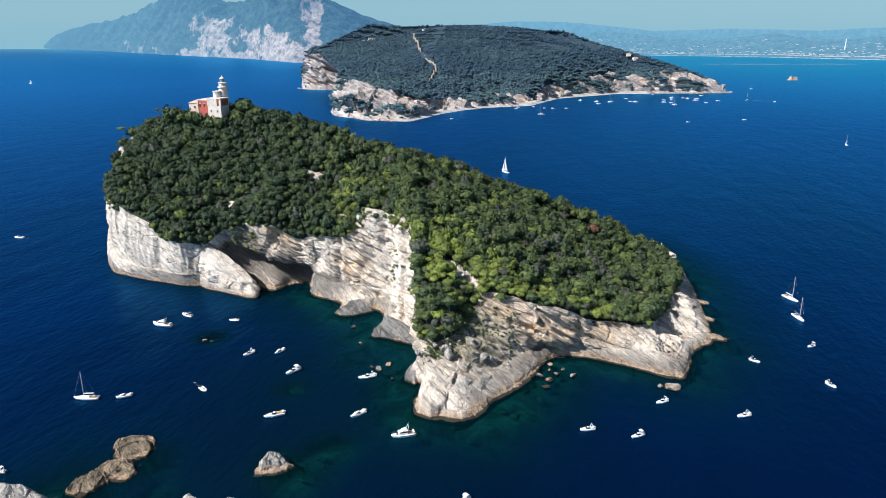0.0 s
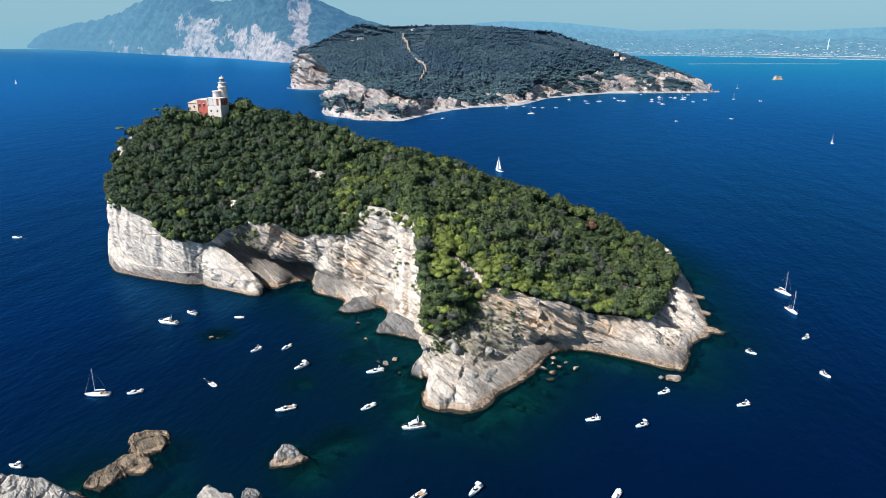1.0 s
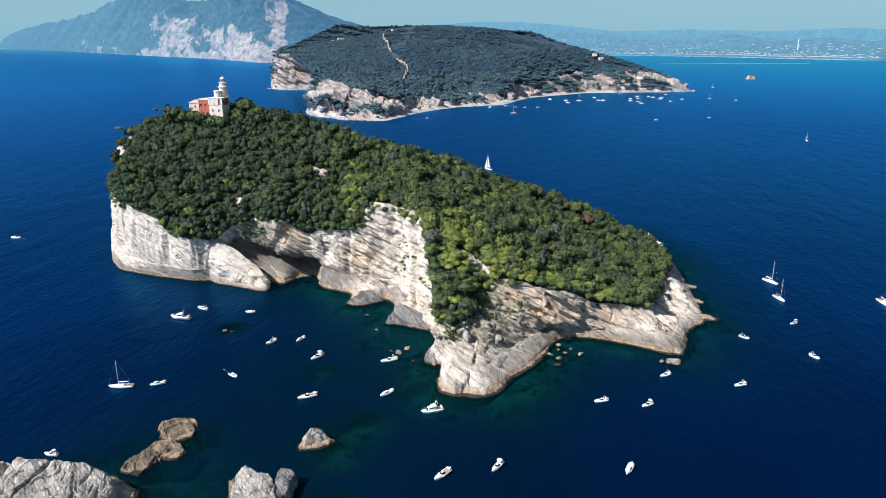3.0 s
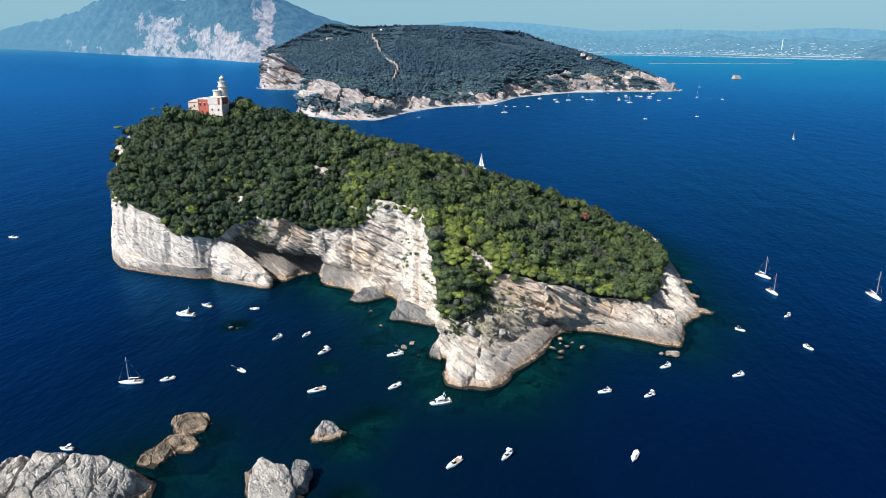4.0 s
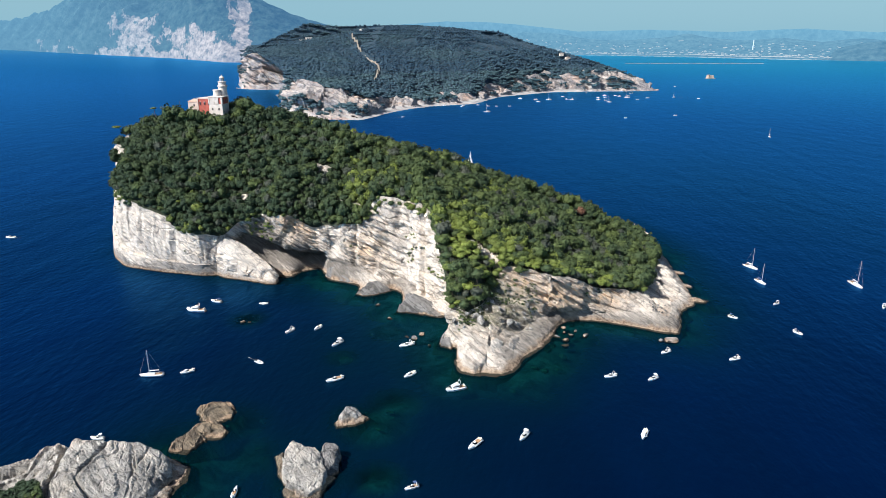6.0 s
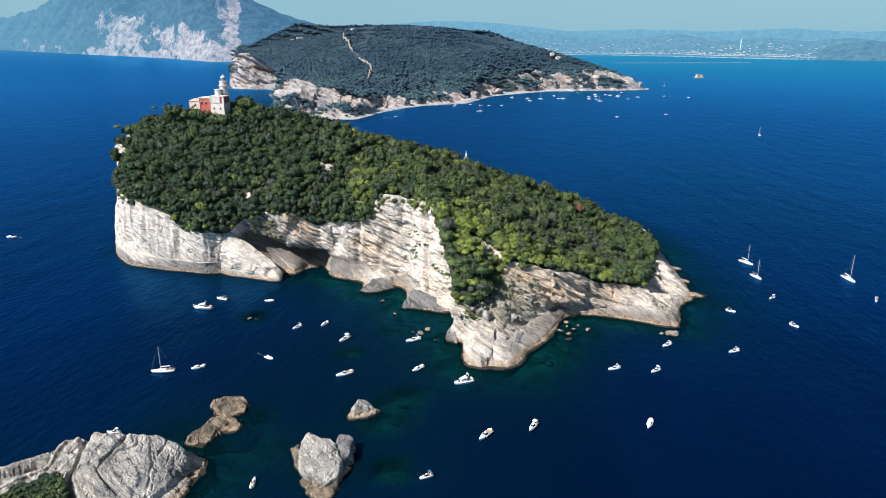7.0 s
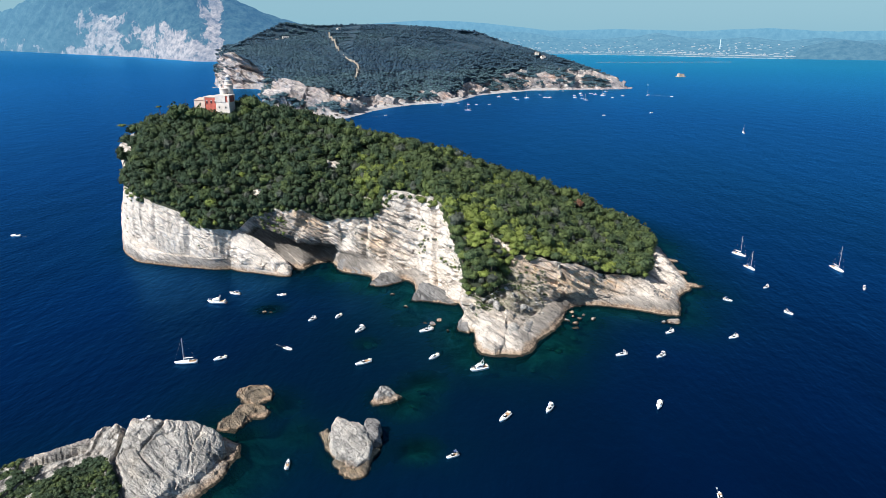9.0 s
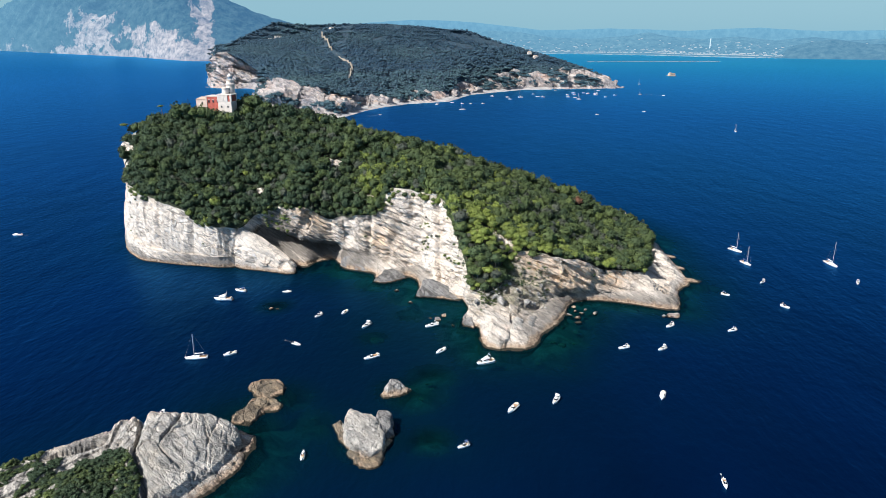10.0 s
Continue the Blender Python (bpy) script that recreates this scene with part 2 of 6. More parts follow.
# the far island's leaves: blue of distance haze is put into these colours
LEAF_HAZY = foliage_material("hazy_far_leaves", (0.034, 0.069, 0.108), (0.068, 0.116, 0.130), (0.06, 0.085, 0.05))
BARK = plain("bark", (0.12, 0.09, 0.065), 0.9, grain=0.3)


def soil_material():
    k = Mat("undergrowth")
    c = k.mix(k.noise(0.25, 6, 0.65), (0.012, 0.018, 0.008), (0.032, 0.038, 0.016))
    c = k.mix(k.ramp(k.noise(0.05, 4), (0.66, 0.0), (0.74, 1.0)), c, (0.045, 0.048, 0.026))
    k.set("Base Color", c).set("Roughness", 0.95)
    k.bump(k.noise(0.8, 6, 0.7), 0.8, 0.6)
    return k.m


SOIL = soil_material()


# ---- building helpers ----
def mesh_object(name, verts, faces, mats, parent=None, smooth=False, index=None):
    me = bpy.data.meshes.new(name)
    me.from_pydata([tuple(v) for v in verts] if not isinstance(verts, np.ndarray) else verts.tolist(), [], faces if isinstance(faces, list) else faces.tolist())
    for m in mats:
        me.materials.append(m)
    if index is not None:
        me.polygons.foreach_set("material_index", np.asarray(index, np.int32))
    me.polygons.foreach_set("use_smooth", np.full(len(me.polygons), smooth))
    me.update()
    ob = new(name, me)
    ob.parent = parent
    return ob


def part(name, bm, material, parent, label="", smooth=False):
    """Links a bmesh as one mesh object under a thing or a part."""
    me = bpy.data.meshes.new(name)
    bmesh.ops.recalc_face_normals(bm, faces=bm.faces)
    bm.to_mesh(me)
    bm.free()
    me.materials.append(material)
    for p in me.polygons:
        p.use_smooth = smooth
    ob = new(name, me)
    ob.parent = parent
    if label:
        tagged(ob, label)
    return ob


def empty(name, m, label, category, group="", kind=""):
    ob = tagged(new(name), label, category, group, kind)
    ob.matrix_basis = m
    return ob


def box(size, at=(0, 0, 0), bevel=0.0, taper=1.0, turn=0.0):
    """A box standing on at; taper scales its top."""
    bm = bmesh.new()
    sx, sy, sz = size
    vs = [bm.verts.new((x * sx / 2 * k, y * sy / 2 * k, z)) for z, k in ((0, 1), (sz, taper)) for x, y in ((-1, -1), (1, -1), (1, 1), (-1, 1))]
    for f in ((0, 1, 2, 3), (4, 7, 6, 5), (0, 4, 5, 1), (1, 5, 6, 2), (2, 6, 7, 3), (3, 7, 4, 0)):
        bm.faces.new([vs[i] for i in f])
    if bevel:
        bmesh.ops.bevel(bm, geom=bm.edges[:], offset=bevel, segments=1, affect="EDGES")
    bmesh.ops.transform(bm, matrix=pose(*at, 0, 0, turn), verts=bm.verts)
    return bm


def turned(profile, n=20, at=(0, 0, 0)):
    """A body of revolution from (radius, height) pairs."""
    bm = bmesh.new()
    rings = [[bm.verts.new((at[0] + r * math.cos(a), at[1] + r * math.sin(a), at[2] + z)) for a in np.linspace(0, 2 * math.pi, n, endpoint=False)] for r, z in profile]
    for a, b in zip(rings, rings[1:]):
        for i in range(n):
            bm.faces.new((a[i], a[(i + 1) % n], b[(i + 1) % n], b[i]))
    bm.faces.new(rings[0][::-1])
    bm.faces.new(rings[-1])
    return bm


def rod(a, b, r, n=6):
    a, b = Vector(a), Vector(b)
    bm = bmesh.new()
    bmesh.ops.create_cone(bm, cap_ends=True, segments=n, radius1=r, radius2=r, depth=(b - a).length)
    bmesh.ops.transform(bm, matrix=Matrix.Translation((a + b) / 2) @ (b - a).to_track_quat("Z", "Y").to_matrix().to_4x4(), verts=bm.verts)
    return bm


# ---- land built from its shoreline, cliff foot, cliff top and ridge ----
def closed_curve(pts, per, weight):
    """A closed Catmull-Rom curve through pts; per: samples in all, spread by the weight of each stretch."""
    pts = np.asarray(pts, float)
    k = len(pts)
    share = np.maximum(2, np.round(per * weight / weight.sum())).astype(int)
    out = []
    for i in range(k):
        a, b, c, d = pts[i - 1], pts[i], pts[(i + 1) % k], pts[(i + 2) % k]
        t = np.linspace(0, 1, share[i], endpoint=False)[:, None]
        out.append(0.5 * (2 * b + (c - a) * t + (2 * a - 5 * b + 4 * c - d) * t**2 + (3 * b - a - 3 * c + d) * t**3) * 0.6 + 0.4 * (b + (c - b) * t))
    return np.concatenate(out)


def nearest_on_line(p, line):
    line = np.asarray(line, float)
    best, dist = None, None
    for a, b in zip(line, line[1:]):
        ab = b - a
        t = np.clip(((p[:, :2] - a[:2]) @ ab[:2]) / (ab[:2] @ ab[:2]), 0, 1)[:, None]
        q = a + ab * t
        d = np.linalg.norm(q[:, :2] - p[:, :2], axis=1)
        if best is None:
            best, dist = q, d
        else:
            m = d < dist
            best, dist = np.where(m[:, None], q, best), np.where(m, d, dist)
    return best


class Land:
    """stations: shore x, y; foot x, y, z; cliff top x, y, z, in order round the land."""

    def __init__(self, stations, ridge, n, rows=(4, 10, 26, 22), rough=1.0, crown=0.8, bed=(0.45, 0.25, 0.86), thick=2.6, soft=9, weights=None, ragged=0.0, chip=1.0, flutes=-1e9, bulges=()):
        s = np.asarray(stations, float)
        shore = np.c_[s[:, :2], np.zeros(len(s))]
        w = np.linalg.norm(np.roll(shore, -1, 0) - shore, axis=1) + np.linalg.norm(np.roll(s[:, 5:8], -1, 0) - s[:, 5:8], axis=1)
        if weights is not None:
            w = w * np.asarray(weights)
        curve = closed_curve(np.c_[shore, s[:, 2:5], s[:, 5:8]], n, w)
        shore, foot, top = curve[:, :3], curve[:, 3:6], curve[:, 6:9]
        shore[:, 2] = 0
        top = top + np.stack([fbm(top + k, 13 * rough, 3) for k in (7, 51, 93)], 1) * np.array((ragged, ragged, ragged * 0.8))
        exact = nearest_on_line(top, ridge)
        back = exact
        pad = soft
        for _ in range(2):
            ext = np.concatenate([back[-pad:], back, back[:pad]])
            back = np.stack([np.convolve(ext[:, i], np.ones(2 * pad + 1) / (2 * pad + 1), "valid") for i in range(3)], 1)
        mid = back.mean(0)
        away = shore[:, :2] - foot[:, :2]
        away = away / np.maximum(np.linalg.norm(away, axis=1, keepdims=True), 0.5)
        over = ((top - foot)[:, :2] * away).sum(1) > 3.0
        deep = shore + np.c_[away * 7, np.full(len(shore), -9.0)]
        swell = crown - sum(np.asarray([a * np.exp(-((top[:, 0] - x) / w) ** 2) for x, w, a in bulges])) if bulges else crown
        rings, zone = [], []
        r0, r1, r2, r3 = rows
        for t in np.linspace(0, 1, r0, endpoint=False):
            rings.append(deep + (shore - deep) * t), zone.append(0)
        for t in np.linspace(0, 1, r1, endpoint=False) ** 1.3:
            p = shore + (foot - shore) * t
            p[:, 2] = np.minimum(1.0, foot[:, 2]) * min(1.0, t / 0.20) + np.maximum(foot[:, 2] - 1.0, 0) * max(0.0, (t - 0.20) / 0.80) ** 0.7
            rings.append(p), zone.append(1)
        for t in np.linspace(0, 1, r2, endpoint=False):
            way = np.where(over, 0.9 * min(1.0, t / 0.22) ** 0.7 + 0.1 * t, t)
            rings.append(foot + (top - foot) * np.c_[way, way, np.full(len(way), t)]), zone.append(2)
        for t in np.linspace(0, 1, r3):
            goal = back + (exact - back) * t ** 4
            p = top + (goal - top) * t
            p[:, 2] = top[:, 2] + (goal[:, 2] - top[:, 2]) * t ** swell
            rings.append(p), zone.append(3)
        g = np.stack(rings)
        self.first_top = r0 + r1 + r2
        du = np.roll(g, -1, 1) - np.roll(g, 1, 1)
        dv = np.gradient(g, axis=0)
        nrm = np.cross(du, dv)
        nrm /= np.maximum(np.linalg.norm(nrm, axis=2, keepdims=True), 1e-6)
        if (nrm[self.first_top + 2:, :, 2].mean()) < 0:
            nrm = -nrm
        self.flip = np.cross(du, dv)[self.first_top + 2:, :, 2].mean() < 0
        z = np.asarray(zone)[:, None]
        amp = np.select([z == 0, z == 1, z == 2, z == 3], [0.8, 0.20, 1.0, 0.35]) * np.ones(g.shape[:2])
        amp[self.first_top - 2:self.first_top + 2] *= 0.6
        amp[-1] = 0
        amp[-3:-1] *= 0.5
        bed = np.asarray(bed) / np.linalg.norm(bed)
        side = np.cross(bed, (0.0, 1.0, 0.0))
        side /= np.linalg.norm(side)
        along = np.cross(bed, side)
        local = np.stack([g @ side, g @ along, g @ bed], -1) + (fbm(g, 14 * rough, 2) * 2.2 * rough)[..., None]
        c1, r1 = cells(local, np.array((16, 16, 4.4)) * rough * thick / 2.6, 1)
        c2, r2 = cells(local, np.array((6, 6, 1.9)) * rough * thick / 2.6, 2)
        s1 = local[..., 2] / (2.3 * rough * thick / 2.6)
        sill = (hash3(np.stack([np.floor(s1), np.floor(local[..., 0] / (34 * rough)), 0 * s1], -1)) * 2 - 1) * np.clip((s1 - np.floor(s1)) * 3, 0, 1)
        rib = fbm(g * np.array((1, 1, 0.3)), 8 * rough, 4)
        big = fbm(g + 90, 30 * rough, 3)
        gully = np.clip(0.10 - abs(fbm(g * np.array((1, 1, 0.25)) + 33, 24 * rough, 2)), 0, 1) * 26
        cut = np.clip(0.10 - r1, 0, 1) * 9 * (z > 1) * (c1 > -0.2)
        upright = np.clip((flutes - g[..., 0]) / 30, 0, 1) * (z == 2)
        flute = -abs(fbm(g * np.array((1, 1, 0.10)) + 11, 6 * rough, 3)) * 3.0 * upright
        flat_beds = 1 - 0.7 * upright
        off = rough * amp * (chip * flat_beds * (1.0 * c1 + 0.40 * c2 + 1.2 * sill) + 0.9 * rib + 1.7 * big - 0.9 * gully - 0.8 * cut + flute)
        off = 0.8 * off + 0.1 * (np.roll(off, 1, 1) + np.roll(off, -1, 1))
        self.g = g + nrm * off[..., None]
        self.shore = shore

    def faces(self, a, b):
        n = self.g.shape[1]
        i = np.arange(n)
        j = (i + 1) % n
        out = []
        for r in range(a, b):
            q = np.stack([r * n + i, r * n + j, (r + 1) * n + j, (r + 1) * n + i], 1)
            out.append(q[:, ::-1] if self.flip else q)
        return np.concatenate(out)

    def build(self, name, cliff, ground, label, category, smooth=False, squeeze=None, stains=(), bare=()):
        rows, n, _ = self.g.shape
        f = self.faces(0, rows - 1)
        idx = (np.arange(len(f)) // n >= self.first_top).astype(int)
        v = self.g.reshape(-1, 3)
        mid = v[f].mean(1)
        for x, y, r in bare:
            idx[np.hypot(mid[:, 0] - x, mid[:, 1] - y) + 1.5 * fbm(mid, 5, 2) < r] = 0
        ob = mesh_object(name, squeeze(v) if squeeze else v, f, [cliff, ground], index=idx, smooth=smooth)
        for key, spots in stains:
            a = np.zeros(len(v))
            for x, y, z, rx, ry, rz in spots:
                a = np.maximum(a, np.exp(-((v[:, 0] - x) / rx) ** 2 - ((v[:, 1] - y) / ry) ** 2 - ((v[:, 2] - z) / rz) ** 2))
            ob.data.attributes.new(key, "FLOAT", "POINT").data.foreach_set("value", a.astype(np.float32))
        return tagged(ob, label, category, kind="structure")

    def drop(self, x, y):
        """The height of the land over a place."""
        d = np.hypot(self.g[..., 0] - x, self.g[..., 1] - y)
        near = d < max(1.6, d.min() + 0.4)
        return float(self.g[..., 2][near].max())

    def scatter(self, count, seed, keep=None, low=0.0, high=1.0, step=0.0):
        """Places on the top, spread evenly by area, no nearer to one another than step."""
        rng = np.random.default_rng(seed)
        top = self.g[self.first_top:]
        a, b, c = top[:-1], np.roll(top[:-1], -1, 1), top[1:]
        area = np.linalg.norm(np.cross(b - a, c - a), axis=2)
        rows = area.shape[0]
        t = np.arange(rows) / rows
        area = area * ((t >= low) & (t < high))[:, None]
        pick = rng.choice(area.size, count, p=(area / area.sum()).ravel())
        r, s = np.unravel_index(pick, area.shape)
        u, v = rng.random((2, count, 1))
        p = a[r, s] + (b[r, s] - a[r, s]) * u + (c[r, s] - a[r, s]) * v
        if keep is not None:
            p = p[keep(p)]
        if step:
            grid, out = {}, []
            for q in p:
                k = (int(q[0] // step), int(q[1] // step))
                if all((q[0] - o[0]) ** 2 + (q[1] - o[1]) ** 2 + 0.6 * (q[2] - o[2]) ** 2 > step * step for dx in (-1, 0, 1) for dy in (-1, 0, 1) for o in grid.get((k[0] + dx, k[1] + dy), ())):
                    grid.setdefault(k, []).append(q)
                    out.append(q)
            p = np.array(out)
        return p


# ---- distance: past 2.5 km the way is drawn together so that the whole gulf fits within 5 km ----
HUB = np.array((-35.0, -25.0, 136.8))


def squeeze(p):
    p = np.asarray(p, float)
    v = p - HUB
    d = np.linalg.norm(v, axis=-1, keepdims=True)
    s = np.where(d > 2500, 2500 + 2380 * (1 - np.exp(-(d - 2500) / 2380)), d)
    return HUB + v * s / np.maximum(d, 1e-6)

# ---- the island: shore x, y; foot x, y, z; top x, y, z ----
WEST = [
    (-234.8, 460.2, -231.8, 456.2, 22, -230, 464, 63), (-227, 424.7, -224, 422.7, 20, -219, 426, 42), (-217.1, 397.2, -215.1, 395.2, 14, -212, 399, 47), (-202.4, 376.5, -200.4, 376.5, 10, -196, 380, 43), (-173.8, 362.7, -173.8, 362.7, 8, -176, 366, 36), (-151.2, 354.9, -151.2, 353.9, 8, -155, 355, 27),
    (-138, 355, -137, 357, 9, -136, 353, 27), (-128, 357, -124, 365, 24, -127, 358, 33),
    (-115, 357, -110, 368, 17, -115, 358, 38)]
COVE = [
    (-98, 346, -96, 369, 13, -105, 352, 38), (-90.2, 356, -86, 374, 11, -96, 349, 37),
    (-81.3, 360, -77, 368, 10, -85, 350, 31), (-76.4, 349.9, -72.4, 351.9, 10, -77, 349, 32),
    (-73.4, 339.1, -65.4, 342.1, 10, -65, 343, 34), (-56.7, 328.3, -51.7, 336.3, 8, -52, 336, 36),
    (-54.7, 314.5, -43.7, 327.5, 6, -47, 338, 45), (-36, 317.5, -33, 326.5, 6, -42, 338, 51),
    (-31.1, 309.6, -27.1, 318.6, 6, -30, 331, 51.5), (-34.1, 287, -24.1, 297, 8, -21, 318, 52),
    (-20.3, 283, -15.3, 291, 6, -14, 306, 51.5)]
SPUR = [
    (-10.4, 278.1, -9.4, 281.1, 8, -11, 296, 48.5), (-9.5, 267.3, -9.5, 268.3, 6, -12, 281, 40),
    (-11.4, 257.4, -10.4, 258.4, 6, -10, 267, 30), (-16.3, 244.6, -11.3, 251.6, 6, -10, 257, 19),
    (-9.5, 240.7, -7.5, 241.7, 7, -8, 254, 17), (-11.4, 228.9, -5.4, 234.9, 9, -4, 251, 16),
    (-11.1, 218.1, -3.4, 228.1, 8, 0, 251, 16), (-2.2, 213.1, 1.4, 228.1, 7.5, 4, 253, 17),
    (7.3, 210.7, 7.3, 228.2, 6.5, 8, 257, 18), (14.2, 216.1, 13.2, 234.1, 6, 11, 262, 23),
    (21.1, 225.9, 18.1, 241.9, 6, 13, 267, 27), (29.9, 235.8, 24.9, 247.8, 6.5, 18, 269, 30)]
SOUTH = [
    (38.8, 246.6, 31.8, 255.6, 7, 28, 267, 29), (43.7, 257.4, 43.7, 263.4, 5, 36, 265, 27),
    (51.6, 265.3, 51.6, 267.3, 6, 47, 263, 26), (62.4, 264.8, 62.4, 266.3, 4, 60, 265, 20.5),
    (73.2, 260.9, 73.2, 263.4, 6, 71, 267, 17.5), (85, 254, 84, 259.5, 7, 83, 270, 15.5),
    (95.8, 246.1, 93.8, 255.6, 7, 92, 274, 13), (102.7, 245.6, 101.7, 255.6, 5.5, 100, 282, 11),
    (110.6, 259.4, 108.6, 267.4, 5.5, 107, 292, 8.5)]
EAST = [
    (114.5, 269.2, 112.5, 275.2, 5, 111, 300, 7), (128.9, 280.1, 121.3, 285.1, 4, 114, 309, 6),
    (134.2, 298.8, 127.2, 302.8, 4, 123, 322, 8), (141.1, 330.3, 134.1, 332.3, 5, 130, 338, 10),
    (146, 351.9, 139, 353.9, 6, 134, 354, 12), (151, 385.4, 143, 385.4, 7, 135, 378, 11),
    (147, 408, 139, 405, 6, 129, 396, 12)]
NORTH = [
    (137, 438, 129, 432, 6, 116, 411, 13), (72, 470, 68, 462, 10, 61, 434, 26), (0, 502, -2, 494, 14, -8, 462, 40),
    (-80, 530, -82, 522, 18, -82, 492, 52), (-160, 545, -160, 537, 24, -157, 515, 60), (-215, 530, -210, 522, 30, -201, 510, 58), (-238, 498, -235, 494, 30, -231, 487, 60)]
RIDGE = [(-203, 466, 82), (-150, 455, 92), (-95, 430, 85), (-22, 388, 67), (22, 391, 54), (60, 390, 41), (84, 382, 33), (110, 366, 19), (122, 352, 11)]
# where iron stains the rock, and where it is weathered dark grey, with shade painted into caves and overhang: x, y, z
# and reach
OCHRE = [(48, 263, 14, 22, 12, 11), (66, 266, 13, 18, 12, 8), (26, 266, 22, 14, 10, 10), (-92, 352, 32, 16, 12, 9), (-48, 338, 18, 10, 9, 8), (105, 262, 3, 12, 12, 4)]
WEATHERED_AND_SHADED = [(-218, 405, 2, 30, 48, 6), (46, 262, 4, 9, 5, 3), (-112, 362, 20, 17, 14, 16), (-90, 365, 10, 20, 15, 14), (-66, 345, 6, 15, 12, 7), (-30, 310, 3, 14, 18, 6), (92, 254, 4, 16, 10, 4),
             (138, 330, 4, 12, 50, 6), (-150, 358, 3, 60, 20, 5)]
# grey rock; on the spur's east half the grey also stands for shade
GREY_AND_SHADED = [(13, 226, 4, 7, 14, 5), (24, 238, 5, 8, 12, 6), (33, 248, 5, 10, 9, 6), (-62, 340, 6, 14, 10, 7), (110, 264, 3, 10, 12, 4), (24, 232, 4, 6, 14, 5), (17, 219, 2, 7, 6, 3), (40, 252, 4, 12, 10, 5), (70, 262, 3, 30, 8, 4), (-150, 357, 4, 60, 12, 5)]
# faces washed clean and white
CLEAN = [(-215, 405, 28, 30, 42, 26), (-172, 366, 20, 38, 16, 15), (-22, 305, 30, 15, 24, 30), (-12, 278, 14, 7, 10, 20), (-42, 338, 46, 14, 10, 9), (-5, 226, 6, 9, 15, 6), (113, 285, 6, 9, 28, 6), (131, 345, 8, 9, 50, 7), (96, 258, 9, 14, 8, 5)]
GRASSY = [(6, 249, 12, 14, 9, 11), (19, 253, 15, 12, 9, 11), (10, 259, 20, 12, 8, 11)]
# bare scars in the wood, where rock and a path show: x, y, radius
SCARS = [(-228, 463, 8), (-228, 474, 8), (-228, 485, 8), (-225, 450, 6), (-221, 438, 4), (139, 392, 11), (137, 380, 6), (-82, 383, 5.0), (-76, 380, 4.5), (-124, 369, 4.5), (8, 276, 6), (3, 279, 5), (-64, 362, 3.5), (-60, 356, 3.5),
         (-56, 350, 3.5), (-50, 345, 3.5), (14, 272, 4), (96, 306, 6), (104, 310, 6), (88, 364, 4), (-148, 444, 8), (-156, 447, 8), (-166, 450, 5)]
tino = Land(WEST + COVE + SPUR + SOUTH + EAST + NORTH, RIDGE, 2300, rows=(4, 20, 66, 24), rough=1.0, ragged=4.0, flutes=-105, bulges=((2, 20, 0.38), (70, 40, 0.12)), weights=[1] * 9 + [1.5] * 11 + [1.6] * 12 + [1.4] * 9 + [1] * 7 + [0.2] * 7)
tino.build("island", ROCK, SOIL, "limestone island with pale cliffs and a wooded top", "island",
           stains=(("ochre", OCHRE), ("weathered", WEATHERED_AND_SHADED), ("grey_and_shaded", GREY_AND_SHADED), ("grassy", GRASSY), ("clean", CLEAN)), bare=SCARS)

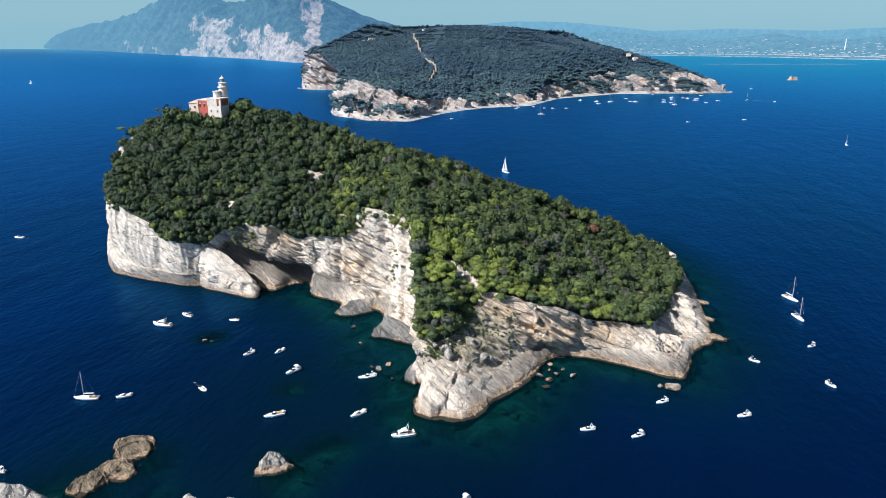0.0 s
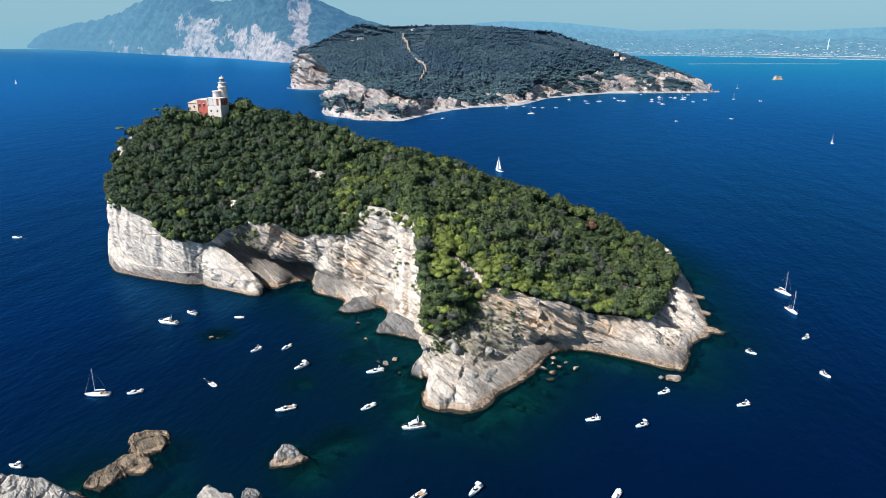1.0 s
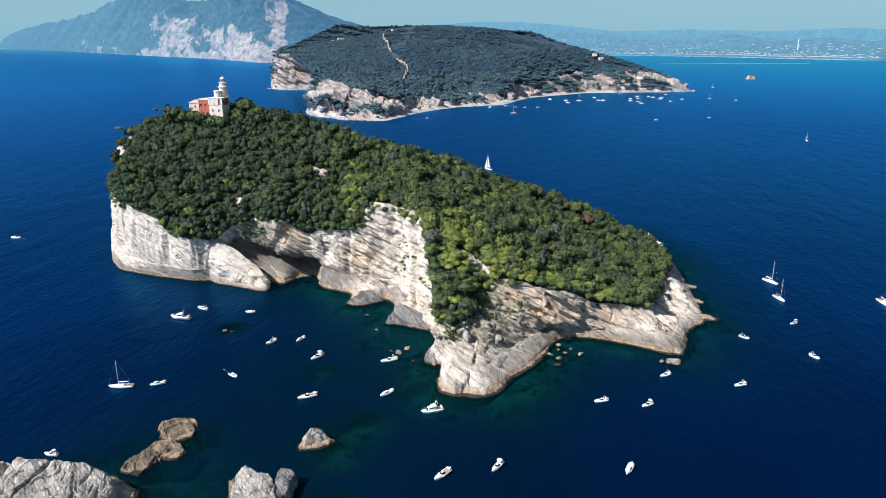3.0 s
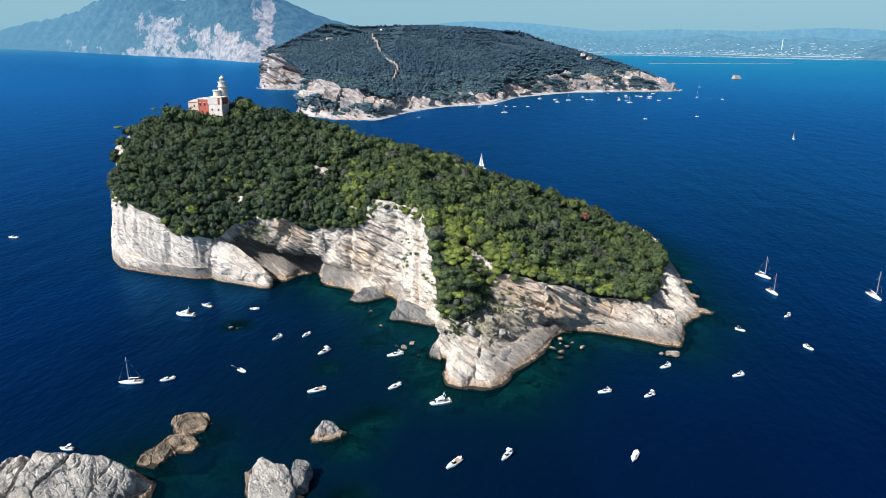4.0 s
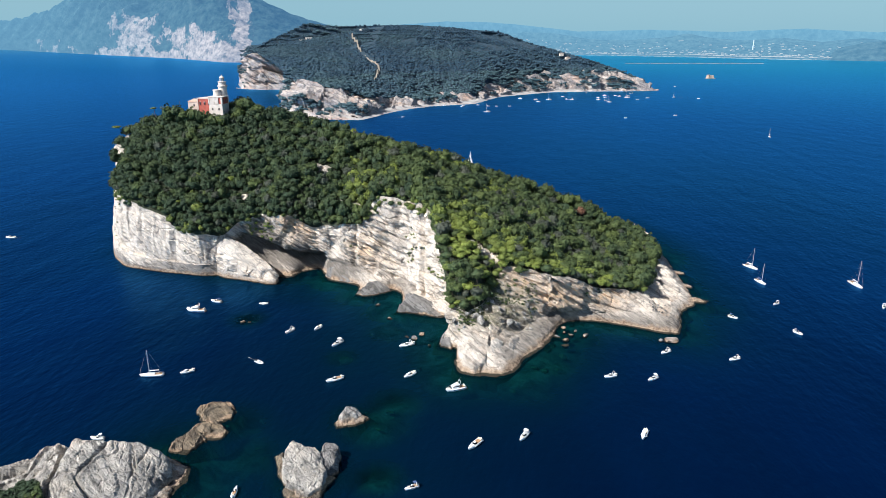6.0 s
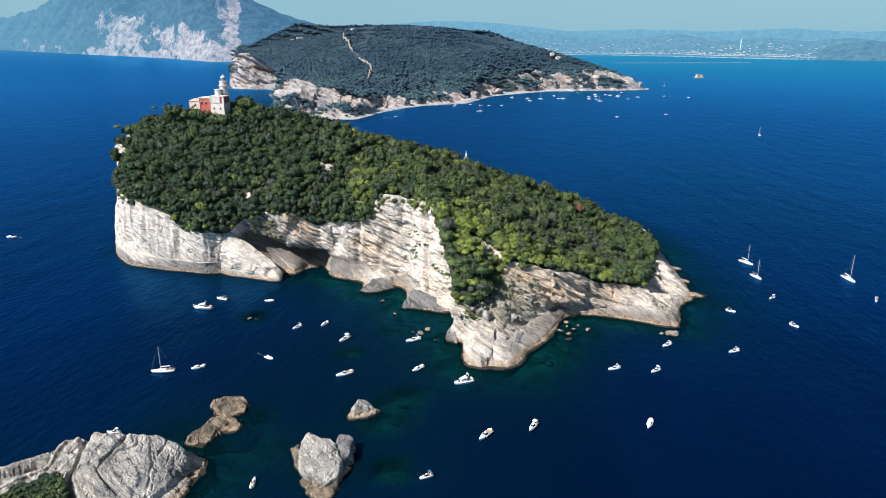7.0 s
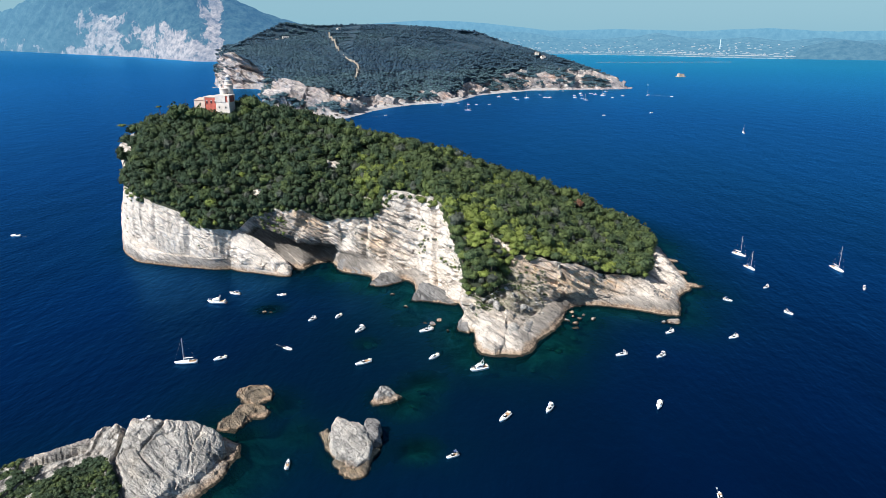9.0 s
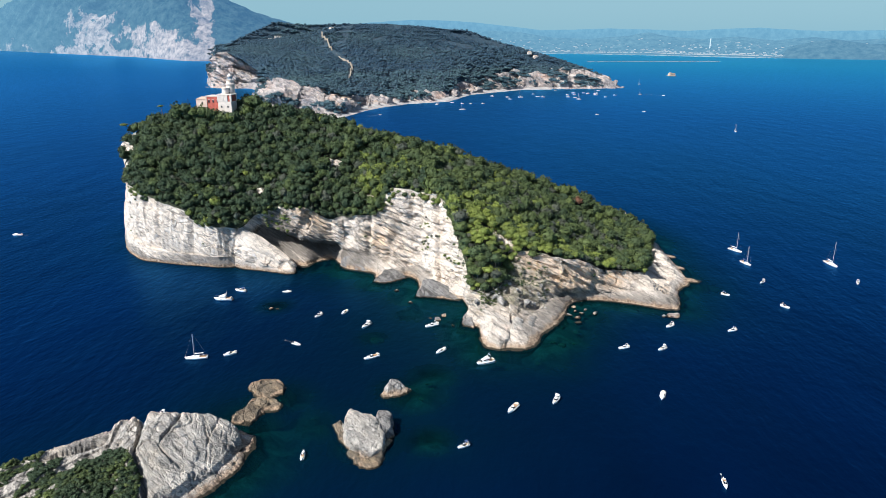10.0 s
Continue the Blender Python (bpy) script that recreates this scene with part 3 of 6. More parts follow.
# ---- small rocky islet and rocks in front ----
class Ledges:
    """Rock bounded by flat tilted faces. blocks: waterline corners, steepness of the sides, top faces (x, y, z, rise to x, rise to y)."""

    def __init__(self, blocks, seed, step=0.4, rough=1.0, clefts=(), bed=(-0.16, 0.30)):
        pts = np.concatenate([np.array(b[0], float) for b in blocks])
        lo, hi = pts.min(0) - 4, pts.max(0) + 4
        self.xs, self.ys = np.arange(lo[0], hi[0], step), np.arange(lo[1], hi[1], step)
        X, Y = np.meshgrid(self.xs, self.ys)
        Q = np.stack([X, Y, 0 * X + seed * 40], -1)
        c1, r1 = cells(Q, (5.5 * rough, 5.5 * rough, 5), seed)
        jx = X + rough * (1.9 * fbm(Q, 7 * rough, 5) + 0.7 * fbm(Q + 33, 2.2, 3) + 0.5 * c1)
        jy = Y + rough * (1.9 * fbm(Q + 70, 7 * rough, 5) + 0.7 * fbm(Q + 51, 2.2, 3) + 0.5 * np.roll(c1, 3))
        H = np.full(X.shape, -6.0)
        for corners, steep, tops in blocks:
            c = np.array(corners, float)
            if np.sum(c[:, 0] * np.roll(c[:, 1], -1) - c[:, 1] * np.roll(c[:, 0], -1)) < 0:
                c = c[::-1]
            h = np.full(X.shape, 99.0)
            for a, b in zip(c, np.roll(c, -1, 0)):
                u = (b - a) / np.linalg.norm(b - a)
                d = u[0] * (jy - a[1]) - u[1] * (jx - a[0])
                h = np.minimum(h, np.where(d < 0, d * 1.2, np.minimum(d * steep, 1.0 + (d - 1.0) * steep * 1.6)))
            for px, py, pz, gx, gy in tops:
                q = pz + gx * (jx - px) + gy * (jy - py)
                h = 0.5 * (h + q - np.sqrt((h - q) ** 2 + (2.2 * rough * np.clip(q / 6, 0, 1)) ** 2))
            H = np.maximum(H, h)
        up = np.clip(H / 2.0, 0.15, 1)
        # beds stand out as steps, with joints between the blocks
        s = H - bed[0] * X - bed[1] * Y + 0.5 * fbm(Q, 9, 3)
        for thick, amount in ((2.3, 0.8), (0.9, 0.42)):
            t = s / thick
            f = t - np.floor(t)
            H = H + rough * up * amount * (hash3(np.stack([np.floor(t), 0 * t + seed, 0 * t], -1)) * 2 - 1) * np.clip(f * 6, 0, 1)
        H = H + rough * up * (0.7 * fbm(Q + 5, 8.0, 3) + 0.42 * fbm(Q, 2.6, 4) + 0.26 * c1 - np.clip(0.07 - r1, 0, 1) * 8 * (c1 > 0.1))
        for line, wide, fall in clefts:
            q = nearest_on_line(np.stack([X.ravel(), Y.ravel()], 1) + 0.9 * np.stack([fbm(Q, 5, 3).ravel(), fbm(Q + 9, 5, 3).ravel()], 1), [(*p, 0) for p in line])[:, :2].reshape(*X.shape, 2)
            d = (X - q[..., 0]) + 1.2 * fbm(Q, 6, 3)
            e = np.hypot(X - q[..., 0], Y - q[..., 1])
            H -= fall * np.where(d > 0, np.clip(d * 3, 0, 1) * np.exp(-(d / wide) ** 2), 0) * np.exp(-np.clip(e - wide * 0.8, 0, 9)) * (H > 2)
        self.p = np.stack([X, Y, np.maximum(H, -5)], -1)
        self.H = H
        c = np.array(blocks[0][0], float)
        t = np.linspace(0, 1, 24, endpoint=False)[:, None]
        self.shore = np.concatenate([np.c_[a + (b - a) * t, 0 * t] for a, b in zip(c, np.roll(c, -1, 0))])

    def build(self, name, mat, label, category="rock"):
        ny, nx, _ = self.p.shape
        f = grid_faces(nx, ny)
        keep = (self.p.reshape(-1, 3)[:, 2] > -4.5)[f].any(1)
        return tagged(mesh_object(name, self.p.reshape(-1, 3), f[keep], [mat]), label, category, kind="structure")

    def drop(self, x, y):
        return float(self.p[np.argmin(abs(self.ys - y)), np.argmin(abs(self.xs - x)), 2])


def grid_faces(nx, ny):
    i = np.arange(nx - 1)[None] + nx * np.arange(ny - 1)[:, None]
    return np.stack([i, i + 1, i + nx + 1, i + nx], -1).reshape(-1, 4)


islet = Ledges([
    ([(-158, 169), (-150, 171), (-133, 171), (-121, 170), (-111, 164), (-109.5, 155), (-114.5, 142), (-124.5, 129), (-140, 114), (-200, 104), (-207, 128), (-190, 155)], 0.55, [(-140, 150, 1.7, 0, 0)]),
    ([(-151, 168), (-133, 168), (-122, 167.5), (-113.5, 162), (-112.5, 155), (-117.5, 143), (-127, 130.5), (-141, 116), (-152, 126)], 2.3, [(-140, 162, 15.4, -0.03, 0.16), (-131, 160, 14.6, -0.44, 0.16), (-135, 142, 10.6, -0.44, 0.30)]),
    ([(-161, 169), (-143, 169), (-138, 147), (-127, 121), (-142, 115), (-163, 148)], 2.6, [(-149, 162, 13.4, 0.52, 0.16), (-146, 160, 12.8, -0.1, 0.16)]),
    ([(-188, 151), (-174, 155), (-156, 162), (-148, 158), (-140, 117), (-198, 108), (-203, 128)], 1.5, [(-156, 157, 7.6, 0.07, 0.04)]),
    ([(-191, 151), (-174, 157.5), (-156, 165), (-152, 158), (-173, 149.5), (-190, 145)], 3.2, [(-156, 160, 9.8, 0.10, 0.05)])],
    2, 0.4, 1.0, [([(-148.5, 167), (-147.5, 157), (-147, 147), (-146, 140), (-142, 131), (-138, 121)], 2.0, 3.2), ([(-135, 159), (-137, 153), (-139, 148)], 0.9, 1.9), ([(-131, 157), (-138, 150), (-144, 146)], 0.7, 1.5), ([(-122, 160), (-125, 151), (-124, 143)], 0.6, 1.2), ([(-142, 146), (-134, 139), (-127, 136)], 1.0, 1.4)])
islet.build("islet", ROCK_PALE, "low pale limestone islet with scrub on its back", "islet")


def sea_rock(name, outline, peak, seed, label, rough=0.4, mat=ROCK_LOW, steep=(0.80, 0.94), n=360, stains=(), chip=1.7):
    """A rock standing in the sea from its waterline and its summit line."""
    rng = np.random.default_rng(seed)
    c = np.mean([p[:2] for p in peak], axis=0)
    st = []
    for x, y in outline:
        q = nearest_on_line(np.array([[x, y, 0.0]]), peak)[0]
        d = np.array((x, y)) - q[:2]
        k = rng.uniform(*steep)
        k2 = rng.uniform(0.45, 0.78)
        st.append((x, y, *(q[:2] + d * k), q[2] * rng.uniform(0.2, 0.35), *(q[:2] + d * k2), q[2] * rng.uniform(0.60, 0.98)))
    land = Land(st, peak, n, rows=(3, 12, 16, 8), rough=rough, thick=2.6, soft=4, chip=chip)
    return land, land.build(name, mat, mat, label, "rock", stains=stains)


def ico(sub):
    bm = bmesh.new()
    bmesh.ops.create_icosphere(bm, subdivisions=sub, radius=1)
    bm.verts.ensure_lookup_table()
    v = np.array([x.co[:] for x in bm.verts])
    f = np.array([[x.index for x in t.verts] for t in bm.faces])
    bm.free()
    return v, f


Ledges([([(-117, 200), (-112, 203), (-105, 203), (-101.5, 196), (-102, 190), (-110, 187), (-115, 191)], 1.1, [(-110, 197, 4.6, -0.30, 0.16), (-112, 196, 4.4, 0.6, 0.1)]),
        ([(-116, 190), (-106, 191), (-101, 183), (-104, 177), (-110, 177), (-117, 183)], 1.1, [(-110, 185, 4.2, -0.26, 0.24), (-113, 185, 4.2, 0.5, 0.1)]),
        ([(-121.5, 178), (-114, 185), (-107, 181), (-114, 168.5), (-120, 171)], 1.2, [(-116, 177, 3.4, -0.16, 0.24)])], 3, 0.3, 1.15).build("sea_rock", ROCK_BROWN, "brown and grey wave-worn rock beside the islet")
Ledges([([(-81, 158), (-77, 164), (-66, 160), (-62, 151), (-65, 143), (-69, 139.5), (-74, 140), (-78, 147)], 4.0, [(-78, 157, 8.7, -0.10, 0.34), (-71, 158, 8.4, -0.34, 0.16)])], 7, 0.3, 0.8).build("sea_rock", ROCK_PALE, "pale domed limestone rock standing in the sea")
Ledges([([(-67.5, 167), (-58.5, 164), (-59.5, 154), (-64, 148), (-68, 157)], 2.4, [(-66, 163, 6.2, -0.24, 0.10)])], 8, 0.3, 0.7).build("sea_rock", ROCK_GREY, "dark grey fin of rock leaning on a paler one")
Ledges([([(-83.5, 167), (-77, 165), (-73, 148), (-76, 145), (-80.5, 155)], 1.4, [(-79, 157, 2.6, 0.1, 0.02)]),
        ([(-79, 147), (-60.5, 152), (-64, 143), (-66.5, 137), (-69, 135.5), (-75, 137)], 1.5, [(-71, 141, 1.6, 0.0, 0.05)])], 21, 0.3, 0.8).build("sea_rock", ROCK_BROWN, "brown wave-cut ledge round the foot of a pale rock")
Ledges([([(-63, 184), (-60, 189), (-53, 189), (-50.5, 185), (-55, 181.5), (-61, 180.5)], 2.8, [(-58, 186.5, 6.6, -0.55, 0.35), (-59, 186.5, 6.6, 1.4, 0.3)]),
        ([(-64, 184), (-60, 189), (-52, 189), (-49.5, 185), (-55, 180.5), (-62, 179.5)], 0.9, [(-57, 184, 1.3, 0.0, 0.05)])], 9, 0.3, 0.7).build("sea_rock", ROCK_LOW, "small pointed grey rock in the sea")

# buttress and slabs at the foot of the cliffs
sea_rock("buttress", [(-143, 356), (-136, 349), (-121, 342.5), (-110, 336), (-104, 336), (-104, 342), (-115, 352), (-127, 359), (-138, 362)],
         [(-139, 356, 27), (-124, 353, 20), (-110, 345, 10)], 11, "white limestone buttress sloping down to the sea", 0.8, ROCK, (0.85, 0.97), 420, (("clean", [(-126, 350, 14, 20, 8, 12), (-112, 341, 6, 8, 6, 6)]),), 0.8)
Ledges([([(-78, 354), (-76, 341), (-61, 332), (-49, 333), (-48, 345), (-64, 352)], 1.3, [(-64, 342, 7.5, -0.16, 0.42)])], 12, 0.45, 1.2).build("rock_slab", ROCK_GREY, "dark grey tilted slab under the cliff")
Ledges([([(-58, 314), (-48, 310), (-37, 317), (-35, 328), (-46, 330), (-54, 323)], 1.0, [(-46, 320, 4.2, -0.12, 0.30)])], 13, 0.4, 1.0).build("rock_slab", ROCK_GREY, "dark grey ledge running into the sea")
Ledges([([(-36, 287), (-22, 280), (-11, 276), (-7, 287), (-19, 298), (-29, 304)], 1.3, [(-21, 289, 7.5, -0.22, 0.5)])], 14, 0.4, 1.2).build("rock_slab", ROCK_GREY, "dark grey rock shoulder at the cliff foot")
Ledges([([(-17, 244), (-11, 239), (-7, 248), (-9, 257), (-15, 254)], 1.5, [(-12, 248, 4.5, 0.2, 0.3)])], 15, 0.35, 0.9).build("rock_slab", ROCK_GREY, "dark wedge of rock beside the spur")
for corners, seed in (([(122, 285), (136, 281), (139, 284), (132, 290), (124, 293)], 16), ([(128, 304), (139, 304), (141, 307), (134, 312), (128, 313)], 17), ([(134, 329), (145, 325), (147, 329), (138, 336)], 18)):
    x, y = np.mean(corners, axis=0)
    Ledges([(corners, 0.8, [(float(x), float(y), 1.3, -0.12, 0.03)])], seed, 0.35, 0.8).build("rock_slab", ROCK_LOW, "flat reef running out from the shore")

# beds standing proud on the spur
Ledges([([(-10.5, 219), (-9, 231), (0, 237), (6, 230), (2, 216.5), (-5, 214.5)], 2.6, [(-4, 225, 7.3, -0.12, 0.34)])], 31, 0.3, 0.55, bed=(-0.3, 0.1)).build("rock_slab", ROCK, "pale bed of limestone standing proud on the spur")
Ledges([([(2, 221), (1, 233), (9, 239), (15, 233), (10, 219.5)], 2.2, [(6, 229, 7.2, -0.24, 0.30)])], 32, 0.3, 0.55, bed=(-0.3, 0.1)).build("rock_slab", ROCK_PALE, "grey bed of limestone standing proud on the spur")
Ledges([([(11, 226), (11, 238), (20, 244), (24, 239), (17, 228)], 1.8, [(16, 236, 6.4, -0.30, 0.24)])], 33, 0.3, 0.5, bed=(-0.3, 0.1)).build("rock_slab", ROCK_LOW, "dark grey bed of limestone sloping to the water")

# ---- sea: one sheet to the horizon, shallow round the rocks ----
def spread(lo, hi, step, outer_lo, outer_hi, grow=1.09):
    mid = list(np.arange(lo, hi + 0.1, step))
    a, s = [], step
    x = hi
    while x < outer_hi:
        s *= grow
        x += s
        a.append(min(x, outer_hi))
    b, s = [], step
    x = lo
    while x > outer_lo:
        s *= grow
        x -= s
        b.append(max(x, outer_lo))
    return np.array(b[::-1] + mid + a)


def inside(p, poly):
    x, y = p[:, 0], p[:, 1]
    r = np.zeros(len(p), bool)
    for a, b in zip(poly, np.roll(poly, -1, 0)):
        c = (a[1] > y) != (b[1] > y)
        r ^= c & (x < (b[0] - a[0]) * (y - a[1]) / (b[1] - a[1] + 1e-9) + a[0])
    return r


def shore_distance(p, polys):
    """Metres from the nearest waterline, nought on land."""
    d = np.full(len(p), 1e9)
    for poly in polys:
        q = poly[::3, :2]
        for k in range(0, len(p), 4000):
            s = slice(k, k + 4000)
            d[s] = np.minimum(d[s], np.sqrt(((p[s, None, :2] - q[None]) ** 2).sum(2)).min(1))
        d[inside(p, poly[::3])] = 0
    return d


SHORES = [l.shore for l in (tino, islet)]
SHOALS = [(-70, 155, 16), (-104, 185, 16), (-56, 186, 11), (-50, 182, 16), (-62, 238, 10), (-40, 262, 14), (-20, 236, 18), (52, 246, 16), (-112, 286, 9), (-92, 166, 14), (-40, 196, 13), (30, 218, 12), (-48, 150, 10)]


def shoal(p):
    s = np.exp(-shore_distance(p, SHORES) / 19.0)
    # a shelf of shallow ground fills the bay between the spur and the rocks
    q = np.c_[p[:, :2], np.zeros(len(p))]
    for x, y, r in SHOALS:
        s = np.maximum(s, 0.72 * np.exp(-((p[:, 0] - x) ** 2 + (p[:, 1] - y) ** 2) / (r * r)))
    for x, y, rx, ry, a in ((-20, 215, 90, 75, 0.17), (-70, 150, 70, 45, 0.20), (-30, 250, 55, 55, 0.34), (-75, 165, 45, 26, 0.32), (45, 240, 40, 22, 0.38), (-75, 320, 30, 25, 0.36)):
        s = np.maximum(s, a * np.exp(-((p[:, 0] - x) / rx) ** 2 - ((p[:, 1] - y) / ry) ** 2))
    west = np.clip((p[:, 0] + 175) / 60, 0.25, 1)
    return np.clip(s * west * (1 + 0.5 * fbm(q, 24, 3)), 0, 1)


def sea_material():
    k = Mat("sea_water")
    ripple = k.math("ADD", k.math("MULTIPLY", k.noise(0.30, 3, 0.55, k.scaled(k.pos, (1, 0.55, 1), (0, 0, 24))), 0.55),
                    k.math("MULTIPLY", k.noise(0.045, 4, 0.6, k.scaled(k.pos, (1, 0.45, 1), (0, 0, 14))), 1.6))
    deep = k.mix(k.ramp(k.noise(0.006, 4, 0.6, k.scaled(k.pos, (1, 0.4, 1), (0, 0, 12))), (0.35, 0.0), (0.7, 1.0)), (0.0002, 0.0027, 0.0140), (0.0003, 0.0062, 0.035))
    deep = k.mix(k.attr("bay"), deep, (0.0003, 0.0034, 0.0100))
    body = k.mix(k.attr("shallow"), deep, (0.0012, 0.016, 0.021))
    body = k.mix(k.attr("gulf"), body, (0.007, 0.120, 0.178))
    # haze of the distance, painted into the water colour
    body = k.mix(k.attr("haze_tint"), body, (0.09, 0.26, 0.37))
    k.set("Base Color", body).set("Roughness", 1.0)
    k.b.inputs["Specular IOR Level"].default_value = 0.0
    k.bump(ripple, 0.8, 0.9)
    gloss, fres, wet = k.n.new("ShaderNodeBsdfGlossy"), k.n.new("ShaderNodeFresnel"), k.n.new("ShaderNodeMixShader")
    fres.inputs["IOR"].default_value = 1.333
    gloss.inputs["Roughness"].default_value = 0.30
    k.l.new(k.mix(k.attr("bay"), k.mix(k.attr("gulf"), (0.09, 0.46, 1.0), (0.13, 0.66, 1.0)), (0.10, 0.46, 0.80)), gloss.inputs["Color"])
    for socket in (gloss.inputs["Normal"], fres.inputs["Normal"]):
        k.l.new(k.b.inputs["Normal"].links[0].from_socket, socket)
    k.l.new(k.math("MULTIPLY", fres.outputs[0], 0.95), wet.inputs[0])
    k.l.new(k.b.outputs[0], wet.inputs[1])
    k.l.new(gloss.outputs[0], wet.inputs[2])
    clear = k.n.new("ShaderNodeBsdfTransparent")
    clear.inputs[0].default_value = (0.11, 0.40, 0.44, 1)
    mx = k.n.new("ShaderNodeMixShader")
    k.l.new(k.math("MULTIPLY", k.ramp(k.attr("shallow"), (0.10, 0.0), (0.8, 1.0)), 0.72), mx.inputs[0])
    k.l.new(wet.outputs[0], mx.inputs[1])
    k.l.new(clear.outputs[0], mx.inputs[2])
    k.l.new(mx.outputs[0], k.out.inputs["Surface"])
    return k.m


xs, ys = spread(-250, 190, 3.0, -12000, 12000), spread(105, 440, 3.0, -4000, 12000)
X, Y = np.meshgrid(xs, ys)
P = np.stack([X.ravel(), Y.ravel(), np.zeros(X.size)], 1)
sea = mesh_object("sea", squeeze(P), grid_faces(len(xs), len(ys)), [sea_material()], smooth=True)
near = (abs(P[:, 0] + 30) < 320) & (P[:, 1] > 60) & (P[:, 1] < 620)
val = np.zeros(len(P))
val[near] = shoal(P[near])
sea.data.attributes.new("shallow", "FLOAT", "POINT").data.foreach_set("value", val.astype(np.float32))
bay = 0.8 * np.exp(-((P[:, 0] + 72) / 100) ** 2 - ((P[:, 1] - 195) / 100) ** 2)
sea.data.attributes.new("bay", "FLOAT", "POINT").data.foreach_set("value", bay.astype(np.float32))
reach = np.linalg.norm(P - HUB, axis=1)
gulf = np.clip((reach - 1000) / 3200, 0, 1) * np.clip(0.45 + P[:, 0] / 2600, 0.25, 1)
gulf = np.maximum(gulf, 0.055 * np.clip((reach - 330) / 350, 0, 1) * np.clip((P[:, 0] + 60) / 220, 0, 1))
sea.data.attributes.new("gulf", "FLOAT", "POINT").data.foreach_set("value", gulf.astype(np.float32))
# painted haze grows with the way from the hub
sea.data.attributes.new("haze_tint", "FLOAT", "POINT").data.foreach_set("value", np.clip((reach - 3500) / 14000, 0, 1).astype(np.float32))
tagged(sea, "deep blue rippled sea, green over the shallows", "sea", kind="structure")


def seabed_material():
    k = Mat("seabed")
    c = k.mix(k.ramp(k.noise(0.09, 5, 0.6, warp=0.6), (0.40, 0.0), (0.58, 1.0)), (0.050, 0.060, 0.050), (0.22, 0.205, 0.155))
    c = k.mix(k.ramp(k.noise(0.5, 4), (0.5, 0.0), (0.7, 1.0)), c, (0.10, 0.10, 0.06))
    k.set("Base Color", c).set("Roughness", 0.95)
    k.bump(k.noise(0.4, 5), 0.8, 1.0)
    return k.m


bx, by = np.arange(-300, 300, 5.0), np.arange(60, 640, 5.0)
X, Y = np.meshgrid(bx, by)
P = np.stack([X.ravel(), Y.ravel(), np.zeros(X.size)], 1)
P[:, 2] = -1.2 - 9.5 * (1 - shoal(P)) + 0.9 * fbm(P, 9, 3)
tagged(mesh_object("seabed", P, grid_faces(len(bx), len(by)), [seabed_material()], smooth=True), "weedy rock and pale sand under shallow water", "seabed", kind="structure")

# ---- the larger wooded island behind ----
PALMARIA = [
    (-219.5, 1284.3, -211.5, 1299.3, 25, -195, 1345, 60), (-136.8, 1189.9, -127.8, 1215.9, 12, -115, 1310, 48), (-65, 1181, -59, 1211, 8, -50, 1320, 34),
    (-9.8, 1299.1, -11.8, 1314.1, 5, -10, 1400, 24), (80.7, 1422.1, 83.7, 1435.1, 4, 80, 1490, 15), (189.9, 1470.4, 191.9, 1482.4, 4, 190, 1530, 13),
    (275.6, 1647.5, 279.6, 1657.5, 4, 275, 1710, 28), (471.4, 1810.9, 472.4, 1818.9, 5, 470, 1880, 50), (640.7, 1810.9, 639.7, 1820.9, 6, 640, 1890, 48),
    (733.2, 1820.7, 730.2, 1830.7, 6, 725, 1900, 46), (782.4, 1835.5, 777.4, 1850.5, 5, 775, 1925, 24), (826.7, 1988, 816.7, 1998, 4, 800, 2050, 16),
    (688.9, 2312.8, 678.9, 2307.8, 5, 660, 2320, 40), (295.3, 2558.8, 295.3, 2548.8, 10, 290, 2560, 60), (-196.8, 2608.1, -196.8, 2598.1, 20, -200, 2600, 90),
    (-472.4, 2362, -462.4, 2352, 30, -420, 2380, 120), (-425.2, 2007.7, -421.2, 2012.7, 20, -408, 2036, 98), (-364.1, 1953.6, -362.1, 1960.6, 15, -352, 1992, 103),
    (-302.1, 1938.8, -298.1, 1944.8, 20, -288, 1978, 102), (-263.8, 1810.9, -253.8, 1810.9, 12, -220, 1840, 75), (-241.1, 1535.3, -232.1, 1535.3, 12, -205, 1560, 62)]
PALMARIA_RIDGE = [(-410, 2160, 108), (-325, 2220, 150), (-240, 2250, 188), (-150, 2260, 182), (120, 2250, 187), (395, 2200, 165), (475, 2150, 133), (551, 2100, 110), (657, 2050, 79), (742, 2000, 49), (790, 1970, 26)]
palmaria = Land(PALMARIA, PALMARIA_RIDGE, 1900, weights=[2.5, 2.5, 2.5, 1.5, 1.5, 1.5, 1.3, 1.3, 1.3, 1.3, 1.0, 0.3, 0.15, 0.15, 0.15, 0.2, 0.6, 1.0, 1.2, 1.5, 2.0], rows=(2, 6, 34, 22), rough=4.0, thick=3.0, soft=230, ragged=16.0, chip=2.4)
# its ground colour takes the same painted haze blue as the far leaves
palmaria.build("wooded_island", ROCK_FAR, plain("hazy_undergrowth", (0.018, 0.040, 0.058), 0.95, grain=0.4, size=0.08), "large wooded island with white and ochre cliffs", "island")


